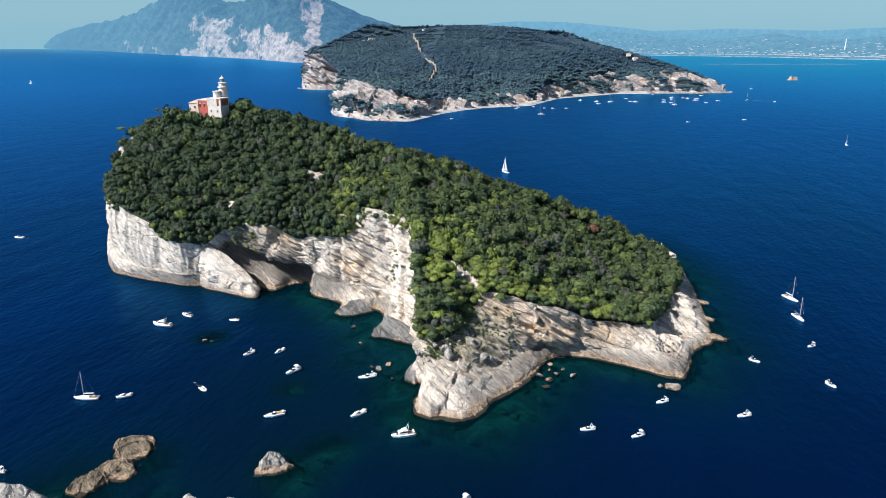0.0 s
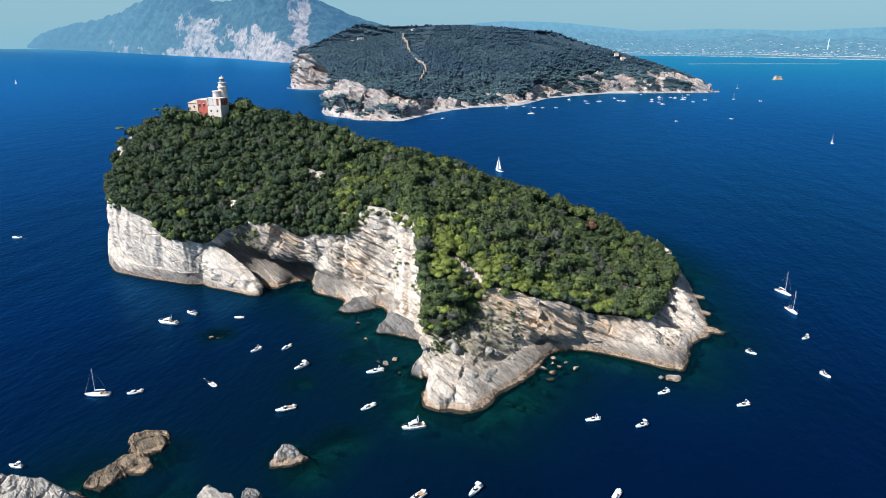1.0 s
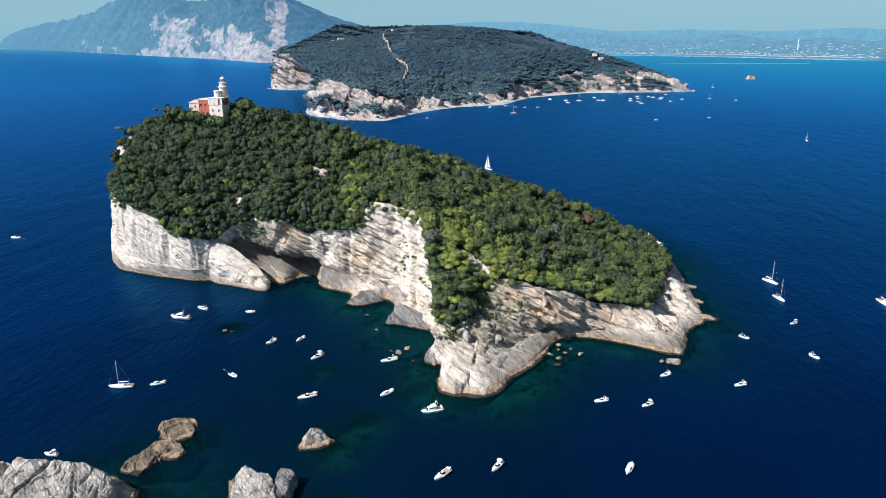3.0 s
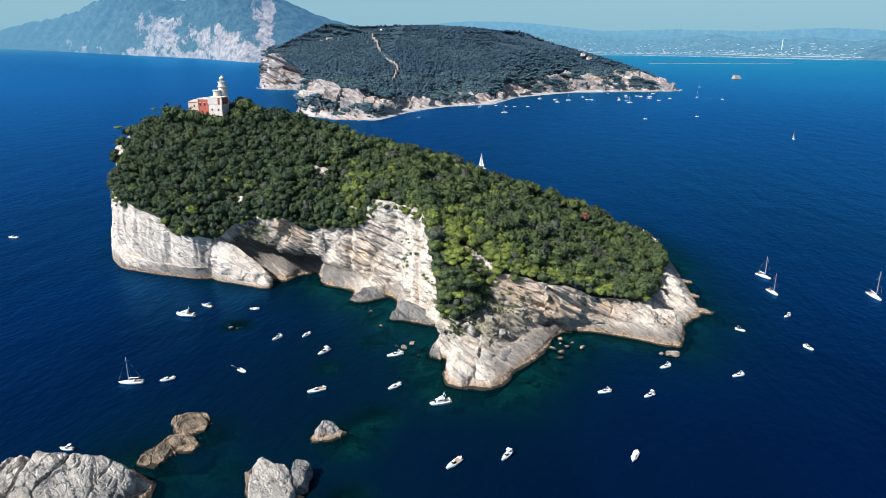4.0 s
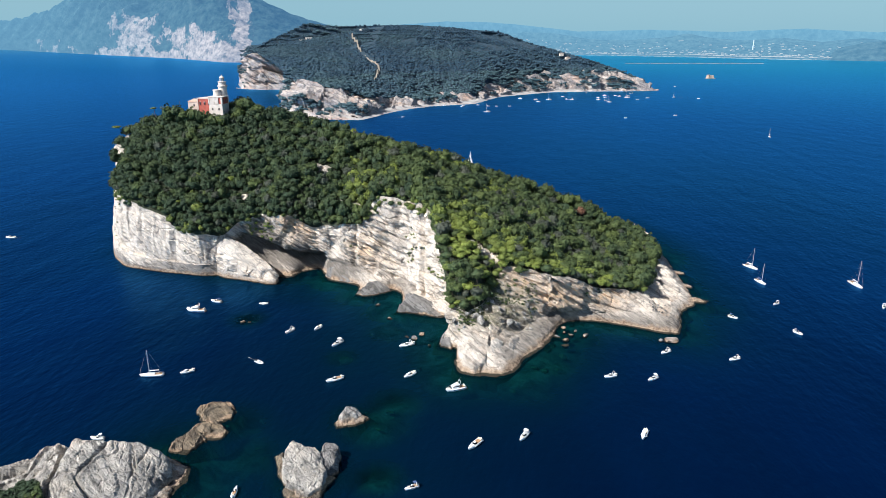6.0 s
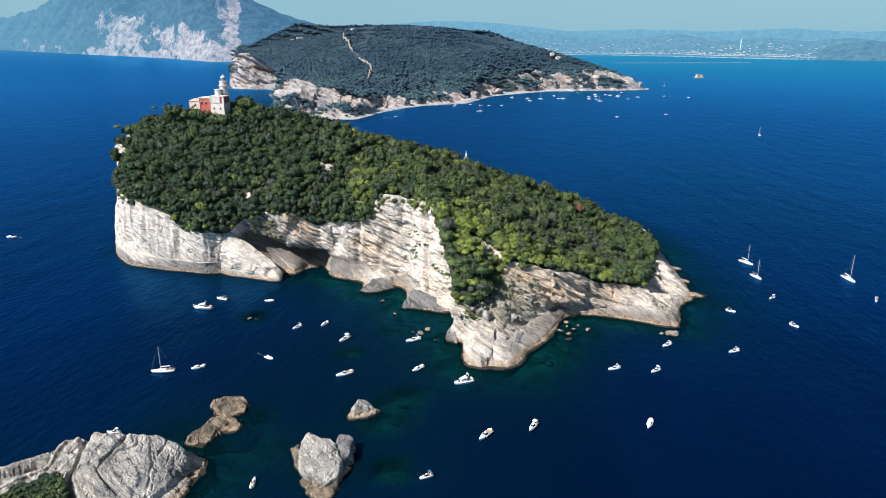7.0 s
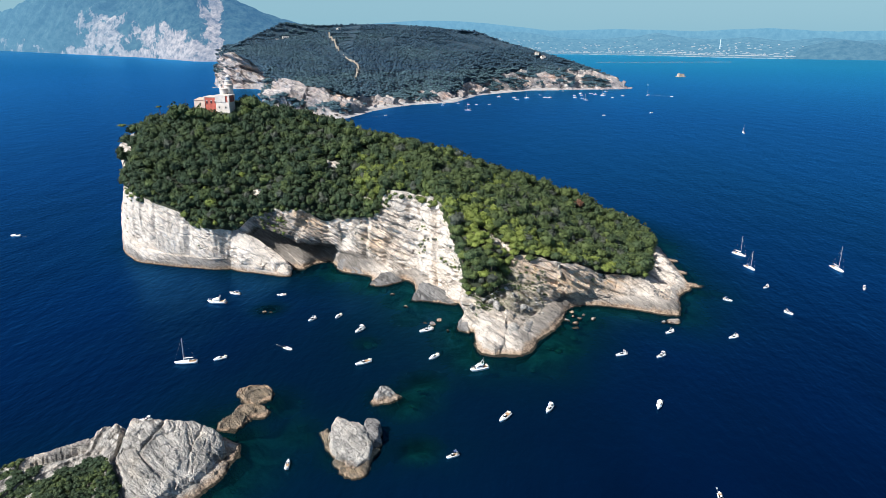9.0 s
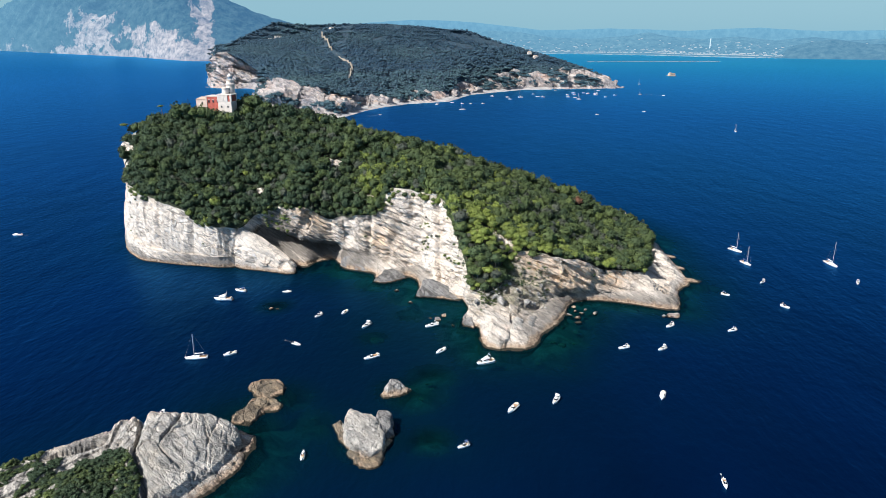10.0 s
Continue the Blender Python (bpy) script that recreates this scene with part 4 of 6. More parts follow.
# ---- far coast, its haze put into the material as glow ----
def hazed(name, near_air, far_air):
    """Woods and bare rock; the haze before them is put in as emission."""
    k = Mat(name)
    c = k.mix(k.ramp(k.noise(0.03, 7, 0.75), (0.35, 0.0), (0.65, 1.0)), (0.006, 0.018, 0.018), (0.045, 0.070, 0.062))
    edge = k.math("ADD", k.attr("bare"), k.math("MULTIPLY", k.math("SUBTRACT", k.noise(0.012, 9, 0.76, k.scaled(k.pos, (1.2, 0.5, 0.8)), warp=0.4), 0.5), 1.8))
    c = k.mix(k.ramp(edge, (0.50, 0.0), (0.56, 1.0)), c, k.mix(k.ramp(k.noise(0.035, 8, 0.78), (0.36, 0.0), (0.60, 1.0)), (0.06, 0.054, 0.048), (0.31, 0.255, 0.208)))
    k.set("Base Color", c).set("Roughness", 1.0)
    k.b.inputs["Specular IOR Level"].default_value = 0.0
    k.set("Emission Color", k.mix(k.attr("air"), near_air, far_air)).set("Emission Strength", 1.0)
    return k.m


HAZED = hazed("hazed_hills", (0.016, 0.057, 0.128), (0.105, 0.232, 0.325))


def hill_sheet(name, skyline, feet, deep, air, bare, label, nu=260, nv=44, gully=0.34, size=620.0):
    """Hills along the horizon. skyline: bearing and rise of the crest; feet: bearing and fall of the shore; deep: from shore to crest."""
    sk, ft = np.array(skyline), np.array(feet)
    u = np.linspace(sk[0, 0], sk[-1, 0], nu)
    F = HUB[2] / -np.interp(u, ft[:, 0], ft[:, 1])
    R = F + deep
    Z = HUB[2] + np.interp(u, sk[:, 0], sk[:, 1]) * R
    v = np.concatenate([np.linspace(0, 1, nv), [1.1, 1.3]])[:, None]
    D = F + (R - F) * v
    X, Y = u * D, D
    P = np.stack([X, Y, 0 * X], -1)
    ridged = 1 - 2 * abs(fbm(P, size, 5))
    prof = np.where(v <= 1, np.clip(v, 0, 1) ** 0.72, 1 - (v - 1) * 1.4)
    wave = np.clip(v * (1.08 - v) * 4, 0, 1)
    H = Z * prof * (1 + gully * wave * (ridged - 0.4)) + 0.03 * Z * fbm(P, size * 0.12, 4) * np.clip(v * 4, 0, 1)
    H[0] = -3
    P[..., 2] = H
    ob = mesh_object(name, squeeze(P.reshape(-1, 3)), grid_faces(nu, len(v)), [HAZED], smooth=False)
    b = np.zeros_like(X)
    for c, w, top, amount in bare:
        b = np.maximum(b, amount * np.exp(-((u - c) / w) ** 2)[None] * np.clip((top - v) * 5 + 0.5, 0, 1))
    # how much of the painted haze glow each bearing gets
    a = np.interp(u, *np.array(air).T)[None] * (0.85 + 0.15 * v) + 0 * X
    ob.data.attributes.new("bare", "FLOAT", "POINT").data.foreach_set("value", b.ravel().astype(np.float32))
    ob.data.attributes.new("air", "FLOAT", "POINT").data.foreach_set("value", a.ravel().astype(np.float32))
    tagged(ob, label, "hills", kind="structure")
    return u, P


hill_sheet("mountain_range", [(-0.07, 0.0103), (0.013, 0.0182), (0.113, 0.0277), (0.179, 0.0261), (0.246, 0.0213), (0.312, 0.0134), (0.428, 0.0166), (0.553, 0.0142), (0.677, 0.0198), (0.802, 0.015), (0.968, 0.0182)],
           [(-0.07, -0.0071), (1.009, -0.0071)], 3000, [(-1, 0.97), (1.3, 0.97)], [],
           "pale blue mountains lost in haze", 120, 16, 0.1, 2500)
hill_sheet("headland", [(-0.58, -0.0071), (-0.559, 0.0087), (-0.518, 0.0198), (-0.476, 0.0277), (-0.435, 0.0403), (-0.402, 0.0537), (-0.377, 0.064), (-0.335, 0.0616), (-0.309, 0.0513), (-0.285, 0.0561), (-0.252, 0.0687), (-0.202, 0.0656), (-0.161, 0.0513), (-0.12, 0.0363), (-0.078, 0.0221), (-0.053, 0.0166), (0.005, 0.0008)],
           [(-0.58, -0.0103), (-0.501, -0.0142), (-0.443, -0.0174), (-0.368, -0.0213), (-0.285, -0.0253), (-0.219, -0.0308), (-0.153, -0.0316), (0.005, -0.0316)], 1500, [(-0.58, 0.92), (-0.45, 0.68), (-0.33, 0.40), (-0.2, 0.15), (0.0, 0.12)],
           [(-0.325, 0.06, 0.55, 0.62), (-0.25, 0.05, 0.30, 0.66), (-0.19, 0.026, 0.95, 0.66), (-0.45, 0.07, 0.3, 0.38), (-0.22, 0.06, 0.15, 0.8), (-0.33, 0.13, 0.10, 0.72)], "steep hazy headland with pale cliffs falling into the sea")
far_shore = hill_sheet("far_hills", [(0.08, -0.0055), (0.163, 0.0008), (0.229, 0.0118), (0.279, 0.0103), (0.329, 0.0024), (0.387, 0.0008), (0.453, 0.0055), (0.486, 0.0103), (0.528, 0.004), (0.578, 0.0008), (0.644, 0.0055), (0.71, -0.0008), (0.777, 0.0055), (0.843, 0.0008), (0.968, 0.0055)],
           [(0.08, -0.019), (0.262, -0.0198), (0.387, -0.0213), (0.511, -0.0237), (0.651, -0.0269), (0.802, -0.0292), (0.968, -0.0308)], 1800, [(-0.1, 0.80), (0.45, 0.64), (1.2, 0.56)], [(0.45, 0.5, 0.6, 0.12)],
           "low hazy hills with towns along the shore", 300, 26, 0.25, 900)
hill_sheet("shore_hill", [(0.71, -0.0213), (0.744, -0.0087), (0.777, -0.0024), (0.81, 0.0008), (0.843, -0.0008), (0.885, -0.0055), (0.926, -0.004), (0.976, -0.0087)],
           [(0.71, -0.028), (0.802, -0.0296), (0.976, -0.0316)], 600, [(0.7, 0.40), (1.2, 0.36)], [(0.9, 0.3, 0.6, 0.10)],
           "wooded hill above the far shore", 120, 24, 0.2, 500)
# ---- woods ----
def fast_mesh(name, v, f, mats, attrs=(), parent=None):
    me = bpy.data.meshes.new(name)
    me.vertices.add(len(v))
    me.vertices.foreach_set("co", np.ascontiguousarray(v, np.float32).ravel())
    me.loops.add(f.size)
    me.loops.foreach_set("vertex_index", np.ascontiguousarray(f, np.int32).ravel())
    me.polygons.add(len(f))
    me.polygons.foreach_set("loop_start", np.arange(0, f.size, 3, dtype=np.int32))
    me.polygons.foreach_set("loop_total", np.full(len(f), 3, np.int32))
    for key, val in attrs:
        me.attributes.new(key, "FLOAT", "POINT").data.foreach_set("value", np.ascontiguousarray(val, np.float32))
    for m in mats:
        me.materials.append(m)
    me.update(calc_edges=True)
    ob = new(name, me)
    ob.parent = parent
    return ob


def crown_shape(seed, leaves, sub=2, flat=0.8, size=0.30, lumps=11):
    """A crown about one metre in radius: an uneven core under many small leaf sprays set at all angles."""
    rng = np.random.default_rng(seed)
    lobes = rng.normal(size=(lumps, 3))
    lobes /= np.linalg.norm(lobes, axis=1, keepdims=True)
    lobes[:, 2] = abs(lobes[:, 2]) * 0.9
    lobes /= np.linalg.norm(lobes, axis=1, keepdims=True)
    far = rng.uniform(0.75, 1.15, lumps)

    def reach(d):
        return 0.58 + 0.46 * np.max(far * np.clip(d @ lobes.T, 0, 1) ** 9, axis=1)

    v, f = ico(sub)
    v = v * (reach(v) * 0.88)[:, None]
    d = rng.normal(size=(leaves, 3))
    d /= np.linalg.norm(d, axis=1, keepdims=True)
    d[:, 2] = np.where(d[:, 2] < -0.35, -d[:, 2], d[:, 2])
    c = d * (reach(d) * rng.uniform(0.86, 1.12, leaves))[:, None]
    nrm = d + rng.normal(size=(leaves, 3)) * 0.5
    nrm /= np.linalg.norm(nrm, axis=1, keepdims=True)
    a = np.cross(nrm, rng.normal(size=(leaves, 3)))
    a /= np.linalg.norm(a, axis=1, keepdims=True)
    b = np.cross(nrm, a)
    s = rng.uniform(0.6, 1.25, (leaves, 1)) * size
    w = s * rng.uniform(0.6, 1.0, (leaves, 1))
    q = np.stack([c - a * s * 0.5 - b * w * 0.3, c + a * s * 0.5 - b * w * 0.3, c + b * w * 0.6 + nrm * 0.05], 1).reshape(-1, 3)
    k = len(v) + 3 * np.arange(leaves)
    f = np.concatenate([f, np.stack([k, k + 1, k + 2], 1)])
    v = np.concatenate([v, q])
    v[:, 2] *= flat
    return v, f


def woods(name, places, radius, tint, hue, shapes, mat, seed, label, lift=0.75, category="trees"):
    """Many crowns joined in one mesh."""
    rng = np.random.default_rng(seed)
    vs, fs, ts, hs, base = [], [], [], [], 0
    for i, p in enumerate(places):
        v, f = shapes[rng.integers(len(shapes))]
        a = rng.uniform(0, 6.283)
        m = np.array(((math.cos(a), -math.sin(a), 0), (math.sin(a), math.cos(a), 0), (0, 0, 1)))
        r = radius[i] * rng.uniform(0.85, 1.15, 3) * np.array((1, 1, rng.uniform(0.85, 1.25)))
        vs.append((v * r) @ m.T + p + np.array((0, 0, radius[i] * lift * rng.uniform(0.7, 1.45))))
        fs.append(f + base)
        ts.append(np.full(len(v), tint[i]))
        hs.append(np.full(len(v), hue[i]))
        base += len(v)
    ob = fast_mesh(name, np.concatenate(vs), np.concatenate(fs), [mat], (("tint", np.concatenate(ts)), ("hue", np.concatenate(hs))))
    return tagged(ob, label, category, kind="stuff")


CROWNS = [crown_shape(s, 170, 2, 0.95, 0.30) for s in range(9)]
BUSHES = [crown_shape(20 + s, 44, 1, 0.7, 0.42, 7) for s in range(5)]
FAR_CROWNS = [crown_shape(30 + s, 12, 1, 0.6, 0.6, 5) for s in range(6)]

def open_ground(p):
    ok = np.ones(len(p), bool)
    for x, y, r in SCARS:
        ok &= np.hypot(p[:, 0] - x, p[:, 1] - y) > r * 0.85
    return ok


places = tino.scatter(42000, 4, open_ground, 0.0, 0.985, step=2.45)
front = places[:, 1] < 470 + 0.25 * (places[:, 0] + 100)
places = places[front | (np.arange(len(places)) % 2 == 0)]
rng = np.random.default_rng(11)
mix_n = fbm(np.c_[places[:, :2], np.zeros(len(places))], 30, 3) + 0.30 * rng.normal(size=len(places))
x, y = places[:, 0], places[:, 1]
pine_zone = np.exp(-((x - 2) / 45) ** 2) * 0.40 + np.exp(-((x - 2) / 14) ** 2 - ((y - 278) / 30) ** 2) * 0.9 + np.exp(-((x + 50) / 22) ** 2 - ((y - 360) / 16) ** 2) * 0.5 + np.exp(-((x - 85) / 40) ** 2) * 0.35 * (y < 320) + np.exp(-((x + 60) / 25) ** 2 - ((y - 425) / 14) ** 2) * 0.9
is_pine = (mix_n + 1.35 * pine_zone) > 0.88
tint = np.where(is_pine, np.clip(0.85 + 0.2 * rng.normal(size=len(x)), 0.45, 1), np.clip((0.04 + 0.13 * np.clip((x + 110) / 90, 0, 1)) + 0.11 * rng.normal(size=len(x)), 0, 0.5))
grey = np.exp(-((x - 50) / 35) ** 2 - ((y - 315) / 22) ** 2)
hue = np.where(~is_pine & (rng.random(len(x)) < 0.05 + 0.35 * grey), 0.95, 0.3)
radius = np.where(is_pine, rng.uniform(2.0, 3.7, len(x)), np.where(rng.random(len(x)) < 0.14, rng.uniform(3.8, 5.2, len(x)), rng.uniform(1.7, 3.6, len(x))) * (1 + 0.25 * fbm(np.c_[x, y, 0 * x] + 70, 18, 2)))
# the wood spills over the cliff's edge here and there
rim = tino.g[tino.first_top - 9:tino.first_top + 1].reshape(-1, 3)
rim = rim[(fbm(rim, 16, 3) > 0.10) & open_ground(rim) & (rim[:, 2] > 9) & (rim[:, 1] < 470) & (rim[:, 0] > -208)]
rim = rim[np.random.default_rng(2).permutation(len(rim))]
taken = []
for q in rim:
    if all(abs(q - o).max() > 2.8 for o in taken):
        taken.append(q)
rim = np.array(taken)
# taller trees close round the keepers' house
extra = np.array([(-172, 433, 85), (-166, 431, 85), (-178, 437, 86), (-161, 430, 84), (-184, 441, 85), (-134, 439, 92), (-129, 438, 90), (-176, 440, 82), (-171, 437, 82), (-166, 435, 82), (-161, 434, 81.5), (-157, 432, 81), (-169, 441, 84), (-132, 443, 90), (-128, 440, 87), (-136, 437, 85), (-124, 436, 86), (-180, 446, 84), (-186, 447, 82), (-153, 430, 80.5), (-148, 430, 80.5), (-142, 431, 81)], float)
places = np.concatenate([places, extra, rim])
x, y = places[:, 0], places[:, 1]
tint, hue = np.r_[tint, rng.uniform(0.05, 0.45, len(extra)), np.clip(rng.normal(0.35, 0.25, len(rim)), 0, 1)], np.r_[hue, np.full(len(extra) + len(rim), 0.3)]
radius = np.r_[radius, np.full(len(extra), 5.0), rng.uniform(1.5, 3.0, len(rim))]
# single trees where the wood comes nearest to the spur and the south shore
order = np.argsort(y - 0.25 * abs(x - 40))
single = np.zeros(len(x), bool)
single[order[:280]] = True
woods("wood", places[~single], radius[~single], tint[~single], hue[~single], CROWNS, LEAF, 3, "dense dark green holm oak and pine wood")


def tree_model(seed, tint_value, hue_value):
    rng = np.random.default_rng(100 + seed)
    root = empty("tree", pose(0, 0, -500), "", "")
    v, f = crown_shape(50 + seed, 210, 2, 0.82, 0.26)
    v = v * 2.9 + np.array((0, 0, 2.2))
    fast_mesh("crown", v, f, [LEAF], (("tint", np.clip(tint_value + 0.06 * rng.normal(size=len(v)), 0, 1)), ("hue", np.full(len(v), hue_value))), root)
    bm = turned([(0.30, -1.2), (0.24, 0.4), (0.19, 1.6), (0.12, 2.9), (0.04, 3.9)], 7)
    for _ in range(5):
        a, e = rng.uniform(0, 6.283), rng.uniform(0.5, 1.0)
        limb = rod((0, 0, rng.uniform(1.2, 2.2)), (1.7 * math.cos(a), 1.7 * math.sin(a), 2.4 + e), 0.07, 5)
        tmp = bpy.data.meshes.new("limb")
        limb.to_mesh(tmp)
        limb.free()
        bm.from_mesh(tmp)
        bpy.data.meshes.remove(tmp)
    part("trunk", bm, BARK, root)
    return root


KINDS = [(0.10, 0.3), (0.20, 0.3), (0.28, 0.3), (0.66, 0.3), (0.80, 0.3), (0.95, 0.3), (0.3, 0.95)]
models = [tree_model(i, *k) for i, k in enumerate(KINDS)]
words = {True: "bright green pine with a dense rounded crown", False: "dark green holm oak on the island's edge"}
for i in np.flatnonzero(single):
    if hue[i] > 0.9:
        k = 6
    else:
        k = int(np.argmin([abs(tint[i] - t) for t, h in KINDS[:6]]))
    s = radius[i] / 2.9
    t = copy_thing(models[k], pose(*places[i], 0, 0, float(rng.uniform(0, 360))) @ Matrix.Diagonal((s, s, s * float(rng.uniform(0.85, 1.2)), 1)))
    tagged(t, "grey-green olive tree with a rounded crown" if k == 6 else words[k > 2], "tree", "trees at the wood's edge")
for m in models:
    for o in (*m.children_recursive, m):
        bpy.data.objects.remove(o)


# umbrella pines leaning out over the west cliff
def umbrella_pine(x, y, z, h, r, lean):
    root = empty("umbrella_pine", pose(x, y, z), "flat-topped umbrella pine leaning over the cliff", "tree", "umbrella pines")
    v, f = crown_shape(int(h * 10), 170, 2, 0.34, 0.28)
    fast_mesh("crown", v * r + np.array((lean, 0, h)), f, [LEAF], (("tint", np.full(len(v), 0.55)), ("hue", np.full(len(v), 0.3))), root)
    bm = rod((0, 0, -1.5), (lean * 0.9, 0, h), 0.2, 6)
    part("trunk", bm, BARK, root)


def dead_tree(x, y, z):
    k = foliage_material("dry_leaves", (0.16, 0.075, 0.05), (0.20, 0.10, 0.06), (0.15, 0.08, 0.05))
    root = empty("dead_tree", pose(x, y, z), "dead tree with dry reddish brown foliage", "tree")
    v, f = crown_shape(77, 200, 2, 0.85, 0.26)
    fast_mesh("crown", v * 4.0 + np.array((0, 0, 4.2)), f, [k], (("tint", np.full(len(v), 0.5)), ("hue", np.full(len(v), 0.3))), root)
    part("trunk", turned([(0.35, -1), (0.25, 2), (0.1, 5)], 7), BARK, root)


dead_tree(88, 363, 28)
umbrella_pine(-221, 464, tino.drop(-221, 464), 77.5 - tino.drop(-221, 464), 3.8, -7.0)
umbrella_pine(-199, 463, tino.drop(-199, 463), 9.5, 2.8, -1.5)


def on_cliff(land, count, seed, keep):
    """Places on the cliff and shore slopes that keep() allows, with their normals."""
    rng = np.random.default_rng(seed)
    g = land.g[5:land.first_top]
    p = g.reshape(-1, 3)
    ok = np.flatnonzero(keep(p))
    return p[rng.choice(ok, min(count, len(ok)), replace=False)]


tufts = on_cliff(tino, 70, 5, lambda p: (p[:, 0] > -30) & (p[:, 0] < -9) & (p[:, 1] > 270) & (p[:, 1] < 322) & (p[:, 2] > 17) & (fbm(p, 9, 2) > 0.12))
t2 = on_cliff(tino, 45, 6, lambda p: (p[:, 0] > -134) & (p[:, 0] < -106) & (p[:, 2] > 13) & (p[:, 2] < 36) & (p[:, 1] > 351) & (fbm(p, 9, 2) > 0.0))
t3 = on_cliff(tino, 420, 7, lambda p: (p[:, 0] > -8) & (p[:, 0] < 34) & (p[:, 1] > 241) & (p[:, 1] < 268) & (p[:, 2] > 8) & (fbm(p, 12, 2) > -0.1))
t4 = on_cliff(tino, 60, 8, lambda p: (p[:, 0] > -232) & (p[:, 0] < 110) & (p[:, 2] > 14) & (p[:, 1] < 420) & (fbm(p, 14, 2) > 0.25))
allt = np.concatenate([tufts, t2, t3, t4])
rb = np.concatenate([rng.uniform(0.8, 1.9, len(tufts)), rng.uniform(0.9, 2.0, len(t2)), rng.uniform(0.35, 0.9, len(t3)), rng.uniform(0.6, 1.4, len(t4))])
woods("cliff_scrub", allt, rb, np.where(np.arange(len(allt)) < len(tufts) + len(t2), rng.uniform(0.3, 0.8, len(allt)), rng.uniform(0.05, 0.5, len(allt))), np.where(rng.random(len(allt)) < 0.25, 0.95, 0.2), BUSHES, LEAF, 9, "clumps of green scrub growing on the pale cliff", 0.2, "shrubs")

BUSHY = [(-173, 147), (-156, 147.5), (-148, 143), (-141, 133), (-140, 121), (-178, 110), (-180, 133)]
sx, sy = rng.uniform(-200, -138, 7000), rng.uniform(108, 153, 7000)
sp = np.c_[sx, sy, 0 * sx]
bare = (np.hypot((sx + 170) / 5, (sy - 146) / 3) < 1) | (np.hypot((sx + 172) / 6, (sy - 134) / 3.5) < 1) | (np.hypot((sx + 164) / 3, (sy - 144) / 2) < 1)
sp = sp[(inside(sp, np.array(BUSHY, float)) & ~bare) | ((sx < -170) & (fbm(sp, 6, 2) > -0.22))]
mound = np.exp(-((sp[:, 0] + 155) / 14) ** 2 - ((sp[:, 1] - 134) / 14) ** 2)
sp[:, 2] = [islet.drop(a, b) for a, b in sp[:, :2]] + 2.2 * mound * rng.random(len(sp))
scrub = sp
woods("islet_scrub", scrub, rng.uniform(0.5, 1.15, len(scrub)), np.clip(0.05 + 0.65 * fbm(scrub, 8, 2) + 0.12 * rng.normal(size=len(scrub)), 0, 1), np.full(len(scrub), 0.2), BUSHES, LEAF, 10, "low bright green scrub covering the islet's back", 0.35, "shrubs")

far = palmaria.scatter(110000, 21, lambda p: (p[:, 1] < 2290) & (p[:, 0] < 830), 0.0, 1.0, step=6.6)
far = far[(far[:, 1] < 2330)]
ledge = on_cliff(palmaria, 7500, 22, lambda p: (p[:, 2] > 6) & (p[:, 1] < 2330) & (fbm(p, 60, 3) > np.where(p[:, 0] > 300, 0.0, -0.05) + np.where(p[:, 1] < 1420, 0.12, 0.0) + np.where((p[:, 0] < -225) & (p[:, 1] < 2080), 9.0, 0.0)))
far = np.concatenate([far, ledge])
# each stands on the uppermost ground
top = palmaria.g[palmaria.first_top:].reshape(-1, 3)
cell = {}
for a, b, c in np.concatenate([top, far]):
    q = (int(a // 14), int(b // 14))
    cell[q] = max(c, cell.get(q, 0))
far[:, 2] = [max(c, cell[int(a // 14), int(b // 14)] - 3.5) for a, b, c in far]
# the wood goes on over the crest
cx = rng.uniform(-420, 520, 1700)
cy = np.interp(cx, [p[0] for p in PALMARIA_RIDGE], [p[1] for p in PALMARIA_RIDGE]) - rng.uniform(-15, 190, 1700)
far = np.concatenate([far, np.array([(a, b, palmaria.drop(a, b)) for a, b in zip(cx, cy)])])
PATH = [(-98, 2170), (-80, 2060), (-53, 1880), (-17, 1705), (-22, 1620), (-30, 1510)]
for a, b in zip(PATH, PATH[1:]):
    ab = np.array(b, float) - a
    t = np.clip(((far[:, :2] - a) @ ab) / (ab @ ab), 0, 1)[:, None]
    far = far[np.linalg.norm(far[:, :2] - (a + ab * t), axis=1) > 8]
fr = rng.uniform(4.2, 7.0, len(far))
low = fbm(np.c_[far[:, :2], np.zeros(len(far))], 160, 3)
woods("far_wood", far, fr, np.clip(0.32 + 0.8 * low + 0.15 * rng.normal(size=len(far)) + 0.5 * (far[:, 2] < 60), 0, 1), np.full(len(far), 0.3), FAR_CROWNS, LEAF_HAZY, 13, "dense dark wood covering the larger island", 0.1)


# ---- lighthouse ----
WHITE = plain("limewash", (0.63, 0.55, 0.475), 0.8, grain=0.12, size=0.5)
RED = plain("red_plaster", (0.42, 0.10, 0.07), 0.85, grain=0.25, size=0.4)
TILES = plain("pale_roof_tiles", (0.45, 0.33, 0.25), 0.85, grain=0.25, size=1.2)
PALE = plain("weathered_plaster", (0.62, 0.50, 0.42), 0.85, grain=0.2, size=0.4)
DARK = plain("dark_opening", (0.03, 0.03, 0.035), 0.4)
IRON = plain("iron_rail", (0.10, 0.10, 0.10), 0.5, 0.8)
GLASS = Mat("lantern_glass").set("Base Color", (0.25, 0.30, 0.32, 1)).set("Roughness", 0.08).set("Metallic", 0.3).m


